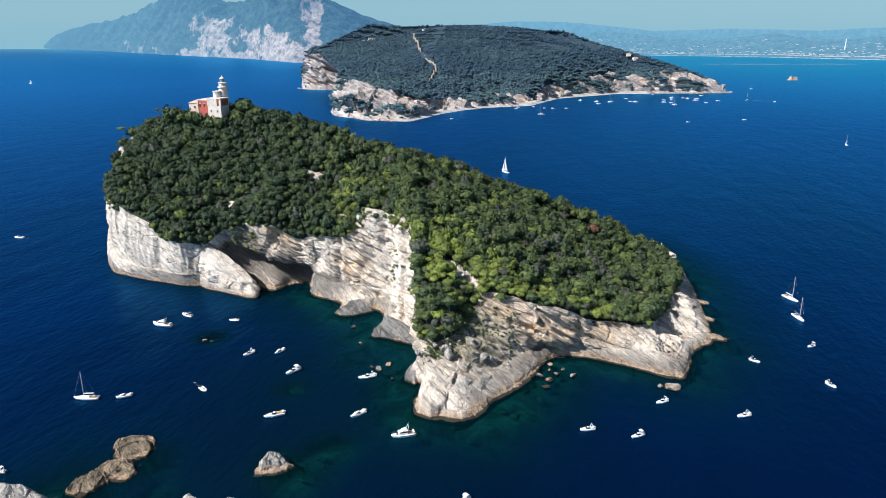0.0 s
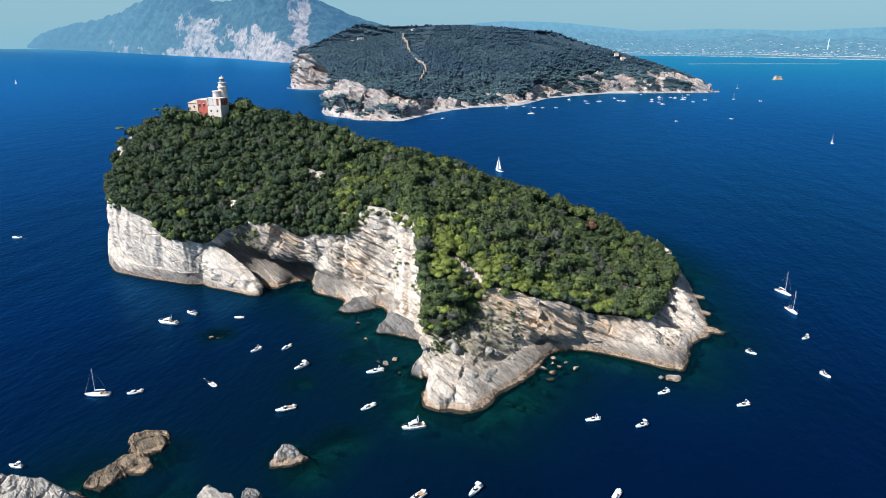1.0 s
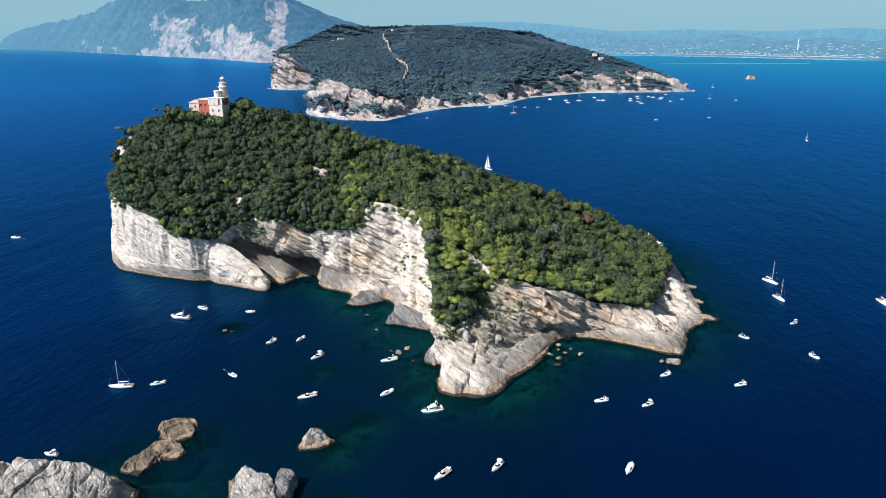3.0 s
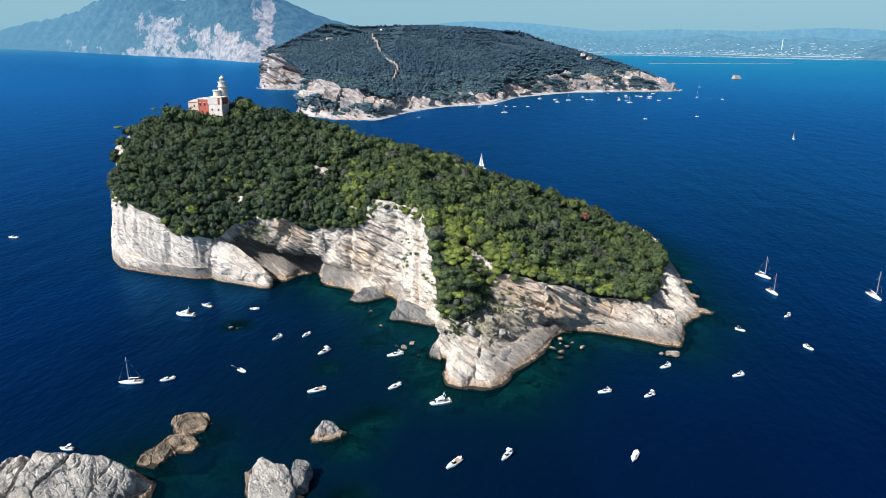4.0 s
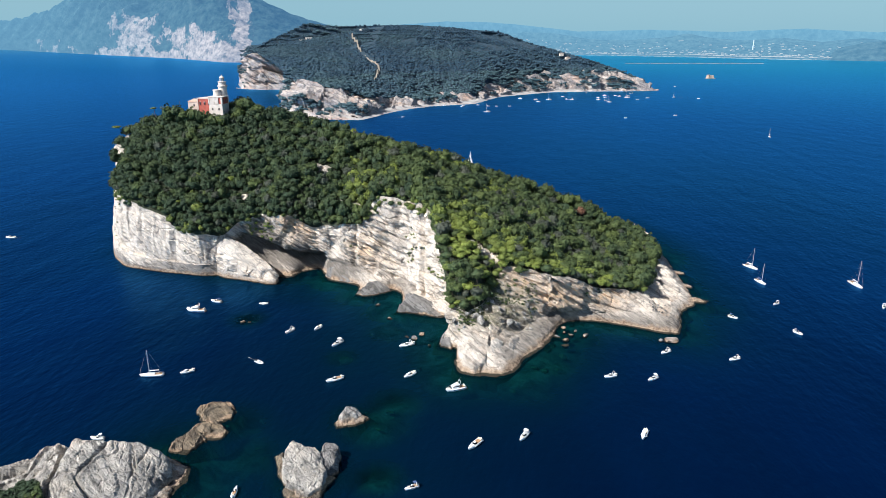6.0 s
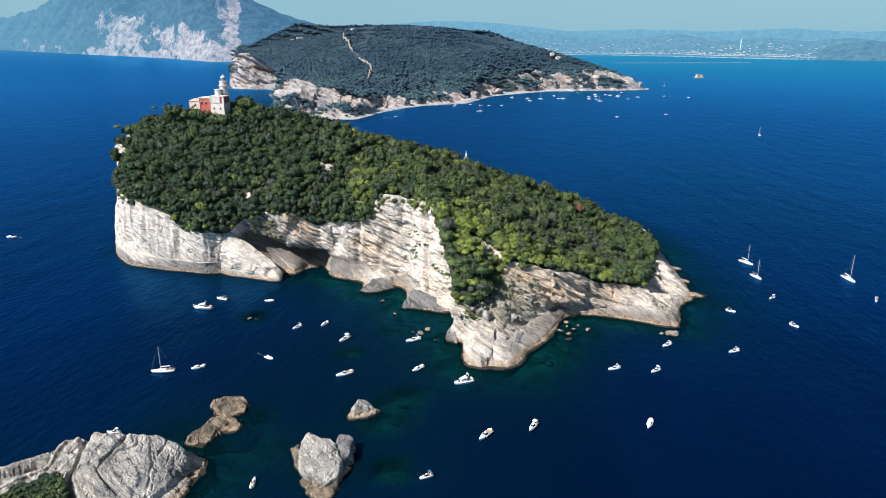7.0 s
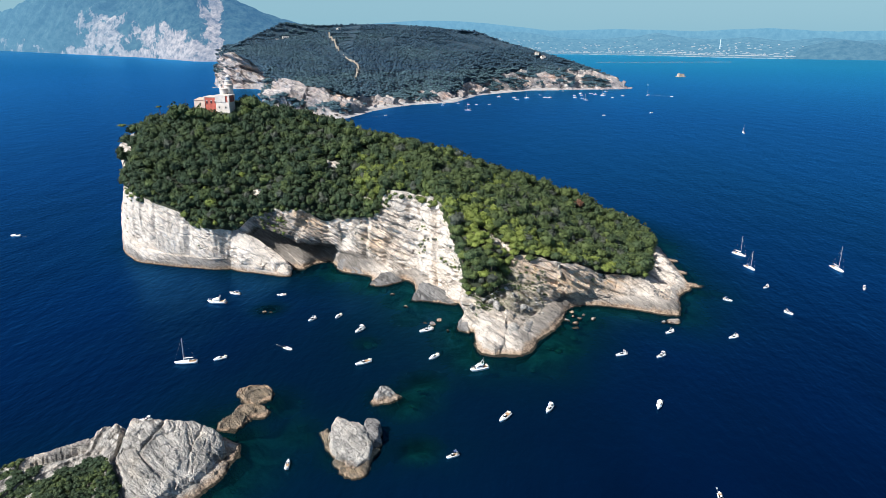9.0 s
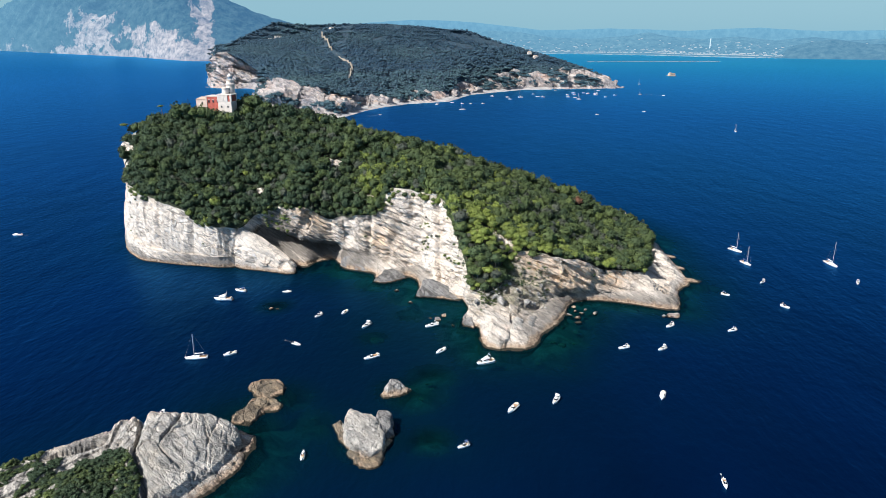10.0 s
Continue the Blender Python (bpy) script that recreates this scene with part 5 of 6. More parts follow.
def lighthouse():
    root = empty("lighthouse", pose(-149.5, 440, 84.5, 0, 0, -15), "white lighthouse tower on a red and white keepers' house", "lighthouse")
    bastion = part("bastion", box((10.6, 10.6, 11.5), bevel=0.12, taper=0.9), WHITE, root, "white battered stone base")
    for xx in (-2.4, 2.2):
        part("window", box((0.9, 0.35, 1.3), (xx, -4.95, 7.4)), DARK, bastion)
    upper = part("upper_storey", box((9.5, 9.4, 4.4), (0, 0.1, 11.5), 0.05), RED, root, "red plastered upper storey")
    for xx, yy in ((-4.5, -4.4), (4.5, -4.4), (4.5, 4.5), (-4.5, 4.5), (-1.2, -4.5), (1.6, -4.5)):
        part("pilaster", box((1.3, 1.0, 4.6), (xx, yy, 11.45), 0.05), WHITE, upper, "white pilaster")
    part("front_wall", box((6.0, 0.5, 4.3), (-1.5, -4.65, 11.5)), WHITE, upper)
    part("cornice", box((10.4, 10.3, 0.6), (0, 0.1, 15.9), 0.08), WHITE, upper, "white cornice")
    for yy in (-2.4, 0.8, 3.2):
        part("window", box((0.3, 0.9, 1.7), (4.72, yy, 12.7)), DARK, upper)
    house = part("house_wall", box((11.0, 10.0, 13.8), (-9.6, 4.0, 0.6)), RED, root, "red plastered house wall")
    part("parapet", box((11.3, 10.3, 0.7), (-9.6, 4.0, 14.4), 0.06), PALE, house, "pale flat roof parapet")
    for xx in (-13.2, -10.0, -6.8):
        win = part("window", box((1.0, 0.3, 1.8), (xx, -1.05, 10.4)), DARK, house)
        part("frame", box((1.4, 0.2, 0.25), (xx, -1.15, 12.25)), WHITE, win)
    for xx in (-15.0, -4.6):
        part("pilaster", box((0.8, 0.5, 13.8), (xx, -1.1, 0.6)), PALE, house)
    annex = part("annex_wall", box((9.0, 8.0, 11.6), (-19.6, 6.0, 0.6)), PALE, root, "weathered annex wall")
    bm = bmesh.new()
    vs = [bm.verts.new(p) for p in ((-24.6, 1.6, 12.2), (-14.6, 1.6, 12.2), (-14.6, 10.4, 12.2), (-24.6, 10.4, 12.2), (-21.5, 6, 14.0), (-17.5, 6, 14.0))]
    for f in ((0, 1, 5, 4), (1, 2, 5), (2, 3, 4, 5), (3, 0, 4), (3, 2, 1, 0)):
        bm.faces.new([vs[i] for i in f])
    part("roof", bm, TILES, annex, "pale tiled hipped roof")
    part("window", box((1.0, 0.3, 1.5), (-19.6, 1.95, 9.0)), DARK, annex)
    drum = part("drum", turned([(2.5, 0), (2.4, 3.4), (2.75, 3.5), (2.75, 4.0), (2.2, 4.2)], 24, (-1.6, 2.0, 16.5)), WHITE, root, smooth=False)
    tower = part("tower", turned([(3.1, 0), (2.8, 6.2), (2.75, 7.6)], 28, (0.7, 6.2, 14.5)), WHITE, root, "white round tower")
    part("gallery", turned([(2.8, 0), (3.5, 0.6), (3.5, 1.0), (2.7, 1.2)], 28, (0.7, 6.2, 22.1)), WHITE, tower, "white corbelled gallery")
    part("upper_tower", turned([(2.6, 0), (2.45, 2.0), (2.9, 2.2), (2.9, 2.6), (2.0, 2.7)], 24, (0.7, 6.2, 23.3)), WHITE, tower)
    lantern = part("lantern", turned([(1.55, 0), (1.55, 2.0)], 16, (0.7, 6.2, 26.0)), GLASS, tower, "glazed lantern room")
    for k in range(8):
        a = k * math.pi / 4
        part("mullion", rod((0.7 + 1.57 * math.cos(a), 6.2 + 1.57 * math.sin(a), 26.0), (0.7 + 1.57 * math.cos(a), 6.2 + 1.57 * math.sin(a), 28.0), 0.07, 5), WHITE, lantern)
    part("dome", turned([(1.85, 0), (1.75, 0.4), (1.3, 1.0), (0.7, 1.4), (0.25, 1.6), (0.22, 2.2), (0.05, 2.6)], 20, (0.7, 6.2, 28.0)), WHITE, tower, "white metal dome", True)
    for k in range(14):
        a = k * math.pi / 7
        c, s = math.cos(a), math.sin(a)
        part("baluster", rod((0.7 + 3.4 * c, 6.2 + 3.4 * s, 23.1), (0.7 + 3.4 * c, 6.2 + 3.4 * s, 24.2), 0.05, 4), IRON, tower)
    for z in (1.6, 4.6):
        part("window", box((0.7, 0.4, 1.2), (0.7, 2.9, 14.5 + z)), DARK, tower)


lighthouse()


def mast(x, y, z, h):
    root = empty("radio_mast", pose(x, y, z), "thin grey radio mast among the trees", "mast", "radio masts")
    part("pole", rod((0, 0, 0), (0, 0, h), 0.16, 6), IRON, root)
    part("crossarm", rod((-1, 0, h * 0.8), (1, 0, h * 0.8), 0.08, 5), IRON, root)


mast(-178, 449, 82, 15)
mast(-205, 452, 72, 14)


# ---- on the wooded island ----
HOUSE = plain("pale_house", (0.66, 0.56, 0.48), 0.85, grain=0.15, size=0.1)
TRACK = plain("pale_track", (0.27, 0.23, 0.18), 0.95, grain=0.25, size=0.05)


def track():
    """A pale cleared track climbing through the wood."""
    pts = []
    for a, b in zip(PATH, PATH[1:]):
        for t in np.linspace(0, 1, 14, endpoint=False):
            pts.append(np.array(a) + (np.array(b, float) - a) * t)
    v, f = [], []
    for i, p in enumerate(pts):
        z = palmaria.drop(*p) + 3.6
        w = 1.35 + 0.4 * math.sin(i * 1.7)
        c = p[0] + 2.2 * math.sin(i * 0.55) + 0.8 * math.sin(i * 1.9)
        v += [(c - w, p[1], z), (c + w, p[1], z), (c + w, p[1], z - 6), (c - w, p[1], z - 6)]
        if i:
            k = 4 * i
            f += [(k - 4, k - 3, k + 1, k), (k - 3, k - 2, k + 2, k + 1), (k - 1, k - 4, k, k + 3)]
    tagged(mesh_object("track", v, f, [TRACK]), "pale earth track cut through the wood", "path", kind="structure")


track()


def beach():
    """A pale gravel strand along the near shore."""
    k = Mat("gravel")
    k.set("Base Color", k.mix(k.ramp(k.noise(0.05, 6, 0.7), (0.35, 0.0), (0.65, 1.0)), (0.26, 0.255, 0.25), (0.44, 0.41, 0.375))).set("Roughness", 0.95)
    k.bump(k.noise(0.6, 5, 0.7), 0.5, 0.5)
    line = np.array([(-120, 1196), (-65, 1176), (-36, 1236), (-9.8, 1296), (34, 1366), (80.7, 1419), (135, 1446), (190, 1467), (236, 1560), (275.6, 1645), (372, 1732), (471, 1808), (560, 1812)], float)
    t = np.linspace(0, len(line) - 1, 150)
    i = np.minimum(t.astype(int), len(line) - 2)
    p = line[i] + (line[i + 1] - line[i]) * (t - i)[:, None]
    d = np.gradient(p, axis=0)
    out = np.stack([d[:, 1], -d[:, 0]], 1) / np.linalg.norm(d, axis=1, keepdims=True)
    wide = 1 + 0.4 * fbm(np.c_[p, 0 * t], 60, 3)[:, None]
    v = np.stack([np.c_[p + out * a * wide, np.full(len(t), h)] for a, h in ((12, -1.5), (5, 0.8), (-7, 2.6), (-18, 5.5), (-20, 0))], 1)
    f = [(5 * a + j, 5 * a + j + 1, 5 * a + j + 6, 5 * a + j + 5) for a in range(len(t) - 1) for j in range(4)]
    tagged(mesh_object("beach", v.reshape(-1, 3), f, [k.m], smooth=True), "pale gravel beach below the wooded slope", "beach", kind="structure")


beach()


def building(name, x, y, z, size, turn, wall, label, roof=True):
    root = empty(name, pose(x, y, z, 0, 0, turn), label, "building", "buildings on the wooded island")
    sx, sy, sz = size
    part("wall", box(size, (0, 0, -3), 0.1), wall, root)
    if roof:
        part("roof", box((sx * 1.06, sy * 1.06, sz * 0.22), (0, 0, sz - 3), 0, 0.35), TILES, root)
    for k in range(3):
        part("window", box((sx * 0.1, 0.4, sz * 0.22), (sx * (-0.3 + 0.3 * k), -sy / 2, sz * 0.45)), DARK, root)


fz = palmaria.drop(-232, 2205)
building("old_fort", -232, 2205, fz + 2, (20, 14, 14), 12, WHITE, "pale ruined fort on the hilltop", False)
building("old_fort", -250, 2205, fz + 1, (26, 12, 8), 4, WHITE, "pale ruined fort on the hilltop", False)
for i, (x, y) in enumerate([(560, 2040), (578, 2030), (590, 2036), (120, 2230), (-60, 2225), (64, 2230), (-50, 1262), (-40, 1290), (-70, 1275), (20, 1380)]):
    building("house", x, y, palmaria.drop(x, y) + 2, (12 + 3 * (i % 3), 9, 8 + i % 2), 10 * i, HOUSE if i % 2 else WHITE, "pale house with a tiled roof in the wood")

# ---- across the gulf ----
# haze over the town is put into its material as a blue glow
TOWN = Mat("hazed_town").set("Base Color", (0.24, 0.21, 0.19, 1)).set("Roughness", 1.0).set("Emission Color", (0.08, 0.145, 0.185, 1)).set("Emission Strength", 1.0).m
# the chimney's haze is emission too
HAZED_CHIMNEY = Mat("hazed_chimney").set("Base Color", (0.35, 0.32, 0.30, 1)).set("Roughness", 1.0).set("Emission Color", (0.10, 0.21, 0.28, 1)).set("Emission Strength", 1.0).m
u, P = far_shore
rng = np.random.default_rng(31)
vs, fs = [], []
unit = np.array([(x, y, z) for z in (0, 1) for x, y in ((-1, -1), (1, -1), (1, 1), (-1, 1))], float)
quads = np.array([(4, 5, 6, 7), (0, 1, 5, 4), (1, 2, 6, 5), (2, 3, 7, 6), (3, 0, 4, 7)])
for i in range(1500):
    c = rng.choice([0.22, 0.30, 0.40, 0.52, 0.60, 0.66, 0.80, 0.92]) + rng.normal() * 0.05
    k = int(np.clip(np.searchsorted(u, c), 0, len(u) - 1))
    r = int(min(abs(rng.normal()) * 1.5 + (rng.random() < 0.13) * rng.integers(3, 14), 22))
    p = P[r, k] + np.array((rng.uniform(-30, 30), -10, 0))
    size = np.array((rng.uniform(3, 11), 6, rng.uniform(2, 7)))
    vs.append(squeeze(p + unit * size))
    fs.append(quads + 8 * i)
tagged(mesh_object("far_town", np.concatenate(vs), np.concatenate(fs), [TOWN]), "white houses of a hazy town along the shore", "houses", kind="stuff")


def squeezed_part(name, bm, at, mat, parent=None, label="", category=""):
    me = bpy.data.meshes.new(name)
    bm.to_mesh(me)
    bm.free()
    co = np.array([v.co[:] for v in me.vertices]) + np.array(at)
    me.vertices.foreach_set("co", squeeze(co).astype(np.float32).ravel())
    me.materials.append(mat)
    me.update()
    return tagged(new(name, me), label, category)


squeezed_part("power_station_chimney", turned([(6, 0), (5, 50), (3.6, 153), (3.9, 155)], 16), (0.594 * 5950, 5950, 0), HAZED_CHIMNEY, label="tall pale power station chimney on the far shore", category="chimney")
tagged(squeezed_part("breakwater", box((950, 8, 1.6)), (0.50 * 4150, 4150, 0), ROCK_FAR), "long low stone breakwater across the gulf", "breakwater", kind="structure")


FORT = plain("old_fort_stone", (0.40, 0.31, 0.235), 0.9, grain=0.2, size=0.1)


def sea_fort():
    root = empty("sea_fort", Matrix.Translation(Vector(squeeze(np.array((1283.0, 2453.0, 0.0))))) @ Matrix.Scale(0.75, 4), "pale stone fort standing in the sea", "fort")
    part("base", box((44, 30, 3), (0, 0, -1), 0.3), FORT, root)
    part("wall", box((32, 22, 13), (0, 0, 2), 0.3, 0.94), FORT, root)
    part("turret", turned([(6, 0), (5.6, 17), (6, 17.5)], 16, (-12, -6, 2)), FORT, root)
    for k in range(4):
        part("window", box((2, 0.6, 2.4), (-8 + 6 * k, -10.9, 8)), DARK, root)


sea_fort()

# ---- boats ----
GEL = Mat("white_gelcoat").set("Base Color", (0.82, 0.82, 0.80, 1)).set("Roughness", 0.25).m
CREAM = plain("cream_cushion", (0.62, 0.55, 0.44), 0.8)
TEAK = plain("teak_deck", (0.36, 0.22, 0.12), 0.7, grain=0.2, size=6)
GREYD = plain("grey_deck", (0.45, 0.45, 0.45), 0.7)
TINTED = Mat("tinted_screen").set("Base Color", (0.02, 0.025, 0.03, 1)).set("Roughness", 0.08).m
MOTOR = plain("dark_engine", (0.04, 0.04, 0.045), 0.35)
BLUE = plain("blue_canvas", (0.05, 0.09, 0.20), 0.85)
SAIL = plain("sailcloth", (0.80, 0.79, 0.76), 0.75)
ALLOY = plain("alloy_spar", (0.70, 0.71, 0.72), 0.35, 0.6)
TUBE = plain("grey_tube", (0.62, 0.62, 0.62), 0.6)
STRIPE = plain("dark_stripe", (0.03, 0.04, 0.08), 0.35)


def hull(L, B, H, rake=0.12, flat=1.0):
    """A boat's shell from stern (x = -L/2) to bow, with its deck."""
    bm = bmesh.new()
    rings = []
    for t in np.linspace(0, 1, 11):
        b = B / 2 * (1 - max(0.0, (t - 0.30) / 0.70) ** 2.4) * (0.90 + 0.10 * min(1, t / 0.3))
        b = max(b, 0.03)
        h = H * (0.85 + 0.30 * t * t)
        x = -L / 2 + L * t
        back = rake * L * max(0, t - 0.6) / 0.4
        rings.append([bm.verts.new(p) for p in ((x, b, h), (x - 0.25 * back, b * 0.94, h * 0.55), (x - back * 0.7, b * 0.78, 0.02), (x - back, 0, -0.35 * (1 - 0.6 * t)),
                                                (x - back * 0.7, -b * 0.78, 0.02), (x - 0.25 * back, -b * 0.94, h * 0.55), (x, -b, h))])
    for a, b in zip(rings, rings[1:]):
        for i in range(6):
            bm.faces.new((a[i], b[i], b[i + 1], a[i + 1]))
        bm.faces.new((a[6], b[6], b[0], a[0]))
    bm.faces.new(rings[0])
    bm.faces.new(rings[-1][::-1])
    return bm


def cockpit(L, B, H, a, b, t=0.06):
    """A floor with low coamings, from a to b of the length."""
    x0, x1, w = -L / 2 + a * L, -L / 2 + b * L, B * 0.34
    return box((x1 - x0, 2 * w, 0.05), ((x0 + x1) / 2, 0, H * 0.92))


def arch(x, w, z0, z1, r=0.06, back=0.3):
    bm = bmesh.new()
    for p, q in (((x, -w, z0), (x - back, -w * 0.9, z1)), ((x - back, -w * 0.9, z1), (x - back, w * 0.9, z1)), ((x - back, w * 0.9, z1), (x, w, z0))):
        tmp = bpy.data.meshes.new("rod")
        k = rod(p, q, r, 6)
        k.to_mesh(tmp)
        k.free()
        bm.from_mesh(tmp)
        bpy.data.meshes.remove(tmp)
    return bm


def screen(x, w, z, h, rake=0.5):
    """A wrapped windscreen."""
    bm = bmesh.new()
    lo = [bm.verts.new(p) for p in ((x - 0.9, -w, z), (x, -w * 0.8, z), (x + 0.35, 0, z), (x, w * 0.8, z), (x - 0.9, w, z))]
    hi = [bm.verts.new((v.co.x - rake * h, v.co.y * 0.9, z + h)) for v in lo]
    for i in range(4):
        bm.faces.new((lo[i], lo[i + 1], hi[i + 1], hi[i]))
    g = bmesh.ops.solidify(bm, geom=bm.faces[:], thickness=0.04)
    return bm


def motor_boat(L, style, root):
    B, H = L * 0.31, 0.55 + L * 0.065
    body = part("hull", hull(L, B, H), GEL, root, "white glossy hull", True)
    part("stripe", box((L * 0.62, B * 1.004, 0.10), (-L * 0.17, 0, H * 0.62)), STRIPE if style % 2 else GEL, body)
    top = H * 0.98
    part("cockpit_floor", cockpit(L, B, H * 1.02, 0.06, 0.52), (TEAK, GREYD, CREAM)[style % 3], root)
    part("stern_bench", box((L * 0.09, B * 0.66, 0.42), (-L * 0.42, 0, top), 0.06), CREAM, root, "cream cushioned bench")
    part("sunpad", box((L * 0.2, B * 0.45, 0.14), (L * 0.2, 0, H * 1.06), 0.05), CREAM if style % 2 else GEL, root)
    part("console", box((L * 0.11, B * 0.36, 0.75), (-L * 0.02, 0, top), 0.08, 0.85), GEL, root)
    part("windscreen", screen(L * 0.06, B * 0.36, top, 0.55), TINTED, root, "dark tinted windscreen")
    eng = part("outboard_engine", box((0.5, 0.42, 0.75), (-L / 2 - 0.22, 0, H * 0.55), 0.1, 0.85), MOTOR if style % 2 else GEL, root, "outboard engine on the stern")
    part("engine_leg", box((0.2, 0.14, 0.9), (-L / 2 - 0.22, 0, -0.35)), MOTOR, eng)
    for s in (-1, 1):
        part("rail", rod((L * 0.05, s * B * 0.40, H * 1.25), (L * 0.44, s * B * 0.08, H * 1.5), 0.025, 4), ALLOY, root)
    if style in (1, 3, 4):
        bar = part("arch", arch(-L * 0.26, B * 0.43, top, top + 1.35, 0.07), GEL, root, "white roll bar")
        if style != 4:
            part("canopy", box((L * 0.22, B * 0.74, 0.07), (-L * 0.24, 0, top + 1.36), 0.03), BLUE if style == 3 else GEL, bar, "small sun canopy")
    if style == 2:
        part("cabin", box((L * 0.26, B * 0.56, 0.7), (L * 0.10, 0, top), 0.15, 0.82), GEL, root)


def cruiser(L, style, root):
    B, H = L * 0.31, 0.7 + L * 0.075
    body = part("hull", hull(L, B, H, 0.16), GEL, root, "white glossy hull", True)
    part("stripe", box((L * 0.6, B * 1.004, 0.16), (-L * 0.16, 0, H * 0.55)), STRIPE, body)
    part("swim_platform", box((L * 0.08, B * 0.8, 0.12), (-L * 0.53, 0, 0.35), 0.03), TEAK, body)
    part("cockpit_floor", cockpit(L, B, H * 1.02, 0.04, 0.34), TEAK, root)
    part("stern_bench", box((L * 0.07, B * 0.7, 0.5), (-L * 0.44, 0, H * 0.98), 0.07), CREAM, root)
    cab = part("cabin", box((L * 0.42, B * 0.74, 1.25), (L * 0.02, 0, H * 0.98), 0.22, 0.80), GEL, root, "white cabin")
    part("side_windows", box((L * 0.30, B * 0.70, 0.42), (0, 0, H * 0.98 + 0.62), 0.02, 0.97), TINTED, cab, "dark window band")
    part("windscreen", screen(L * 0.26, B * 0.33, H * 0.98 + 0.1, 0.95, 1.0), TINTED, cab)
    fly = part("flybridge", box((L * 0.24, B * 0.62, 0.55), (-L * 0.06, 0, H * 0.98 + 1.25), 0.14, 0.9), GEL, root, "white flybridge")
    part("seat", box((L * 0.08, B * 0.44, 0.3), (-L * 0.10, 0, H * 0.98 + 1.8), 0.05), CREAM, fly)
    part("arch", arch(-L * 0.16, B * 0.36, H * 0.98 + 1.2, H * 0.98 + 2.9, 0.09, 0.5), GEL, fly)
    part("antenna", rod((-L * 0.2, 0, H + 2.8), (-L * 0.24, 0, H + 4.3), 0.03, 4), ALLOY, fly)
    part("sunpad", box((L * 0.16, B * 0.4, 0.16), (L * 0.31, 0, H * 1.08), 0.05), CREAM, root)
    for s in (-1, 1):
        part("rail", rod((L * 0.1, s * B * 0.42, H * 1.45), (L * 0.46, s * B * 0.05, H * 1.75), 0.03, 4), ALLOY, root)


def sail_boat(L, style, root):
    B, H = L * 0.29, 0.9 + L * 0.02
    part("hull", hull(L, B, H, 0.10), GEL, root, "white sailing hull", True)
    part("coachroof", box((L * 0.34, B * 0.52, 0.42), (L * 0.06, 0, H * 0.95), 0.12, 0.85), GEL, root)
    part("cockpit_floor", cockpit(L, B, H * 0.99, 0.06, 0.36), TEAK, root)
    part("wheel", turned([(0.02, 0), (0.45, 0.02), (0.45, 0.06), (0.02, 0.08)], 12, (-L * 0.32, 0, H + 0.5)), ALLOY, root)
    mz = L * 1.22
    m = part("mast", rod((L * 0.08, 0, H), (L * 0.06, 0, mz), 0.13, 8), ALLOY, root, "tall white mast")
    for z in (0.45, 0.7):
        part("spreader", rod((L * 0.07, -B * 0.3, mz * z), (L * 0.07, B * 0.3, mz * z), 0.04, 5), ALLOY, m)
    boom = part("boom", rod((L * 0.07, 0, H + 1.3), (-L * 0.34, 0, H + 1.4), 0.10, 6), ALLOY, root)
    for a, b in (((L * 0.48, 0, H * 1.1), (L * 0.06, 0, mz)), ((-L * 0.49, 0, H), (L * 0.06, 0, mz)), ((0, B * 0.46, H), (L * 0.06, 0, mz * 0.98)), ((0, -B * 0.46, H), (L * 0.06, 0, mz * 0.98))):
        part("stay", rod(a, b, 0.012, 4), ALLOY, m)
    if style == 1:
        for nm, pts in (("mainsail", ((L * 0.05, 0, H + 1.5), (-L * 0.36, 0.5, H + 1.5), (-L * 0.12, 0.5, mz * 0.6), (L * 0.05, 0, mz * 0.97))),
                        ("jib", ((L * 0.47, 0, H * 1.2), (L * 0.02, 0.7, H + 1.2), (L * 0.12, 0.4, mz * 0.5), (L * 0.08, 0, mz * 0.9)))):
            bm = bmesh.new()
            bm.faces.new([bm.verts.new(p) for p in pts])
            bmesh.ops.solidify(bm, geom=bm.faces[:], thickness=0.05)
            part(nm, bm, SAIL, root, "white hoisted sail")
    else:
        part("furled_sail", rod((L * 0.05, 0, H + 1.5), (-L * 0.33, 0, H + 1.58), 0.2, 8), SAIL if style == 0 else BLUE, boom, "furled sail on the boom")
        part("sprayhood", box((L * 0.08, B * 0.5, 0.6), (-L * 0.13, 0, H * 0.99), 0.18, 0.8), GEL if style == 0 else BLUE, root)


def dinghy(L, style, root):
    B = L * 0.42
    bm = bmesh.new()
    for s in (-1, 1):
        pts = [(-L / 2, s * B * 0.4, 0.32), (L * 0.15, s * B * 0.4, 0.34), (L * 0.38, s * B * 0.24, 0.42), (L * 0.5, 0, 0.5)]
        for p, q in zip(pts, pts[1:]):
            tmp = bpy.data.meshes.new("tube")
            k = rod(p, q, 0.26, 10)
            k.to_mesh(tmp)
            k.free()
            bm.from_mesh(tmp)
            bpy.data.meshes.remove(tmp)
    part("tube", bm, TUBE if style else GEL, root, "inflated pale tubes", True)
    part("floor", box((L * 0.82, B * 0.6, 0.2), (-L * 0.06, 0, 0.1), 0.03), GREYD, root)
    part("console", box((0.5, 0.5, 0.8), (-L * 0.08, 0, 0.3), 0.06), GEL, root)
    part("seat", box((0.6, 0.7, 0.5), (-L * 0.25, 0, 0.3), 0.06), CREAM, root)
    part("outboard_engine", box((0.45, 0.4, 0.7), (-L / 2 - 0.1, 0, 0.4), 0.08), MOTOR, root)


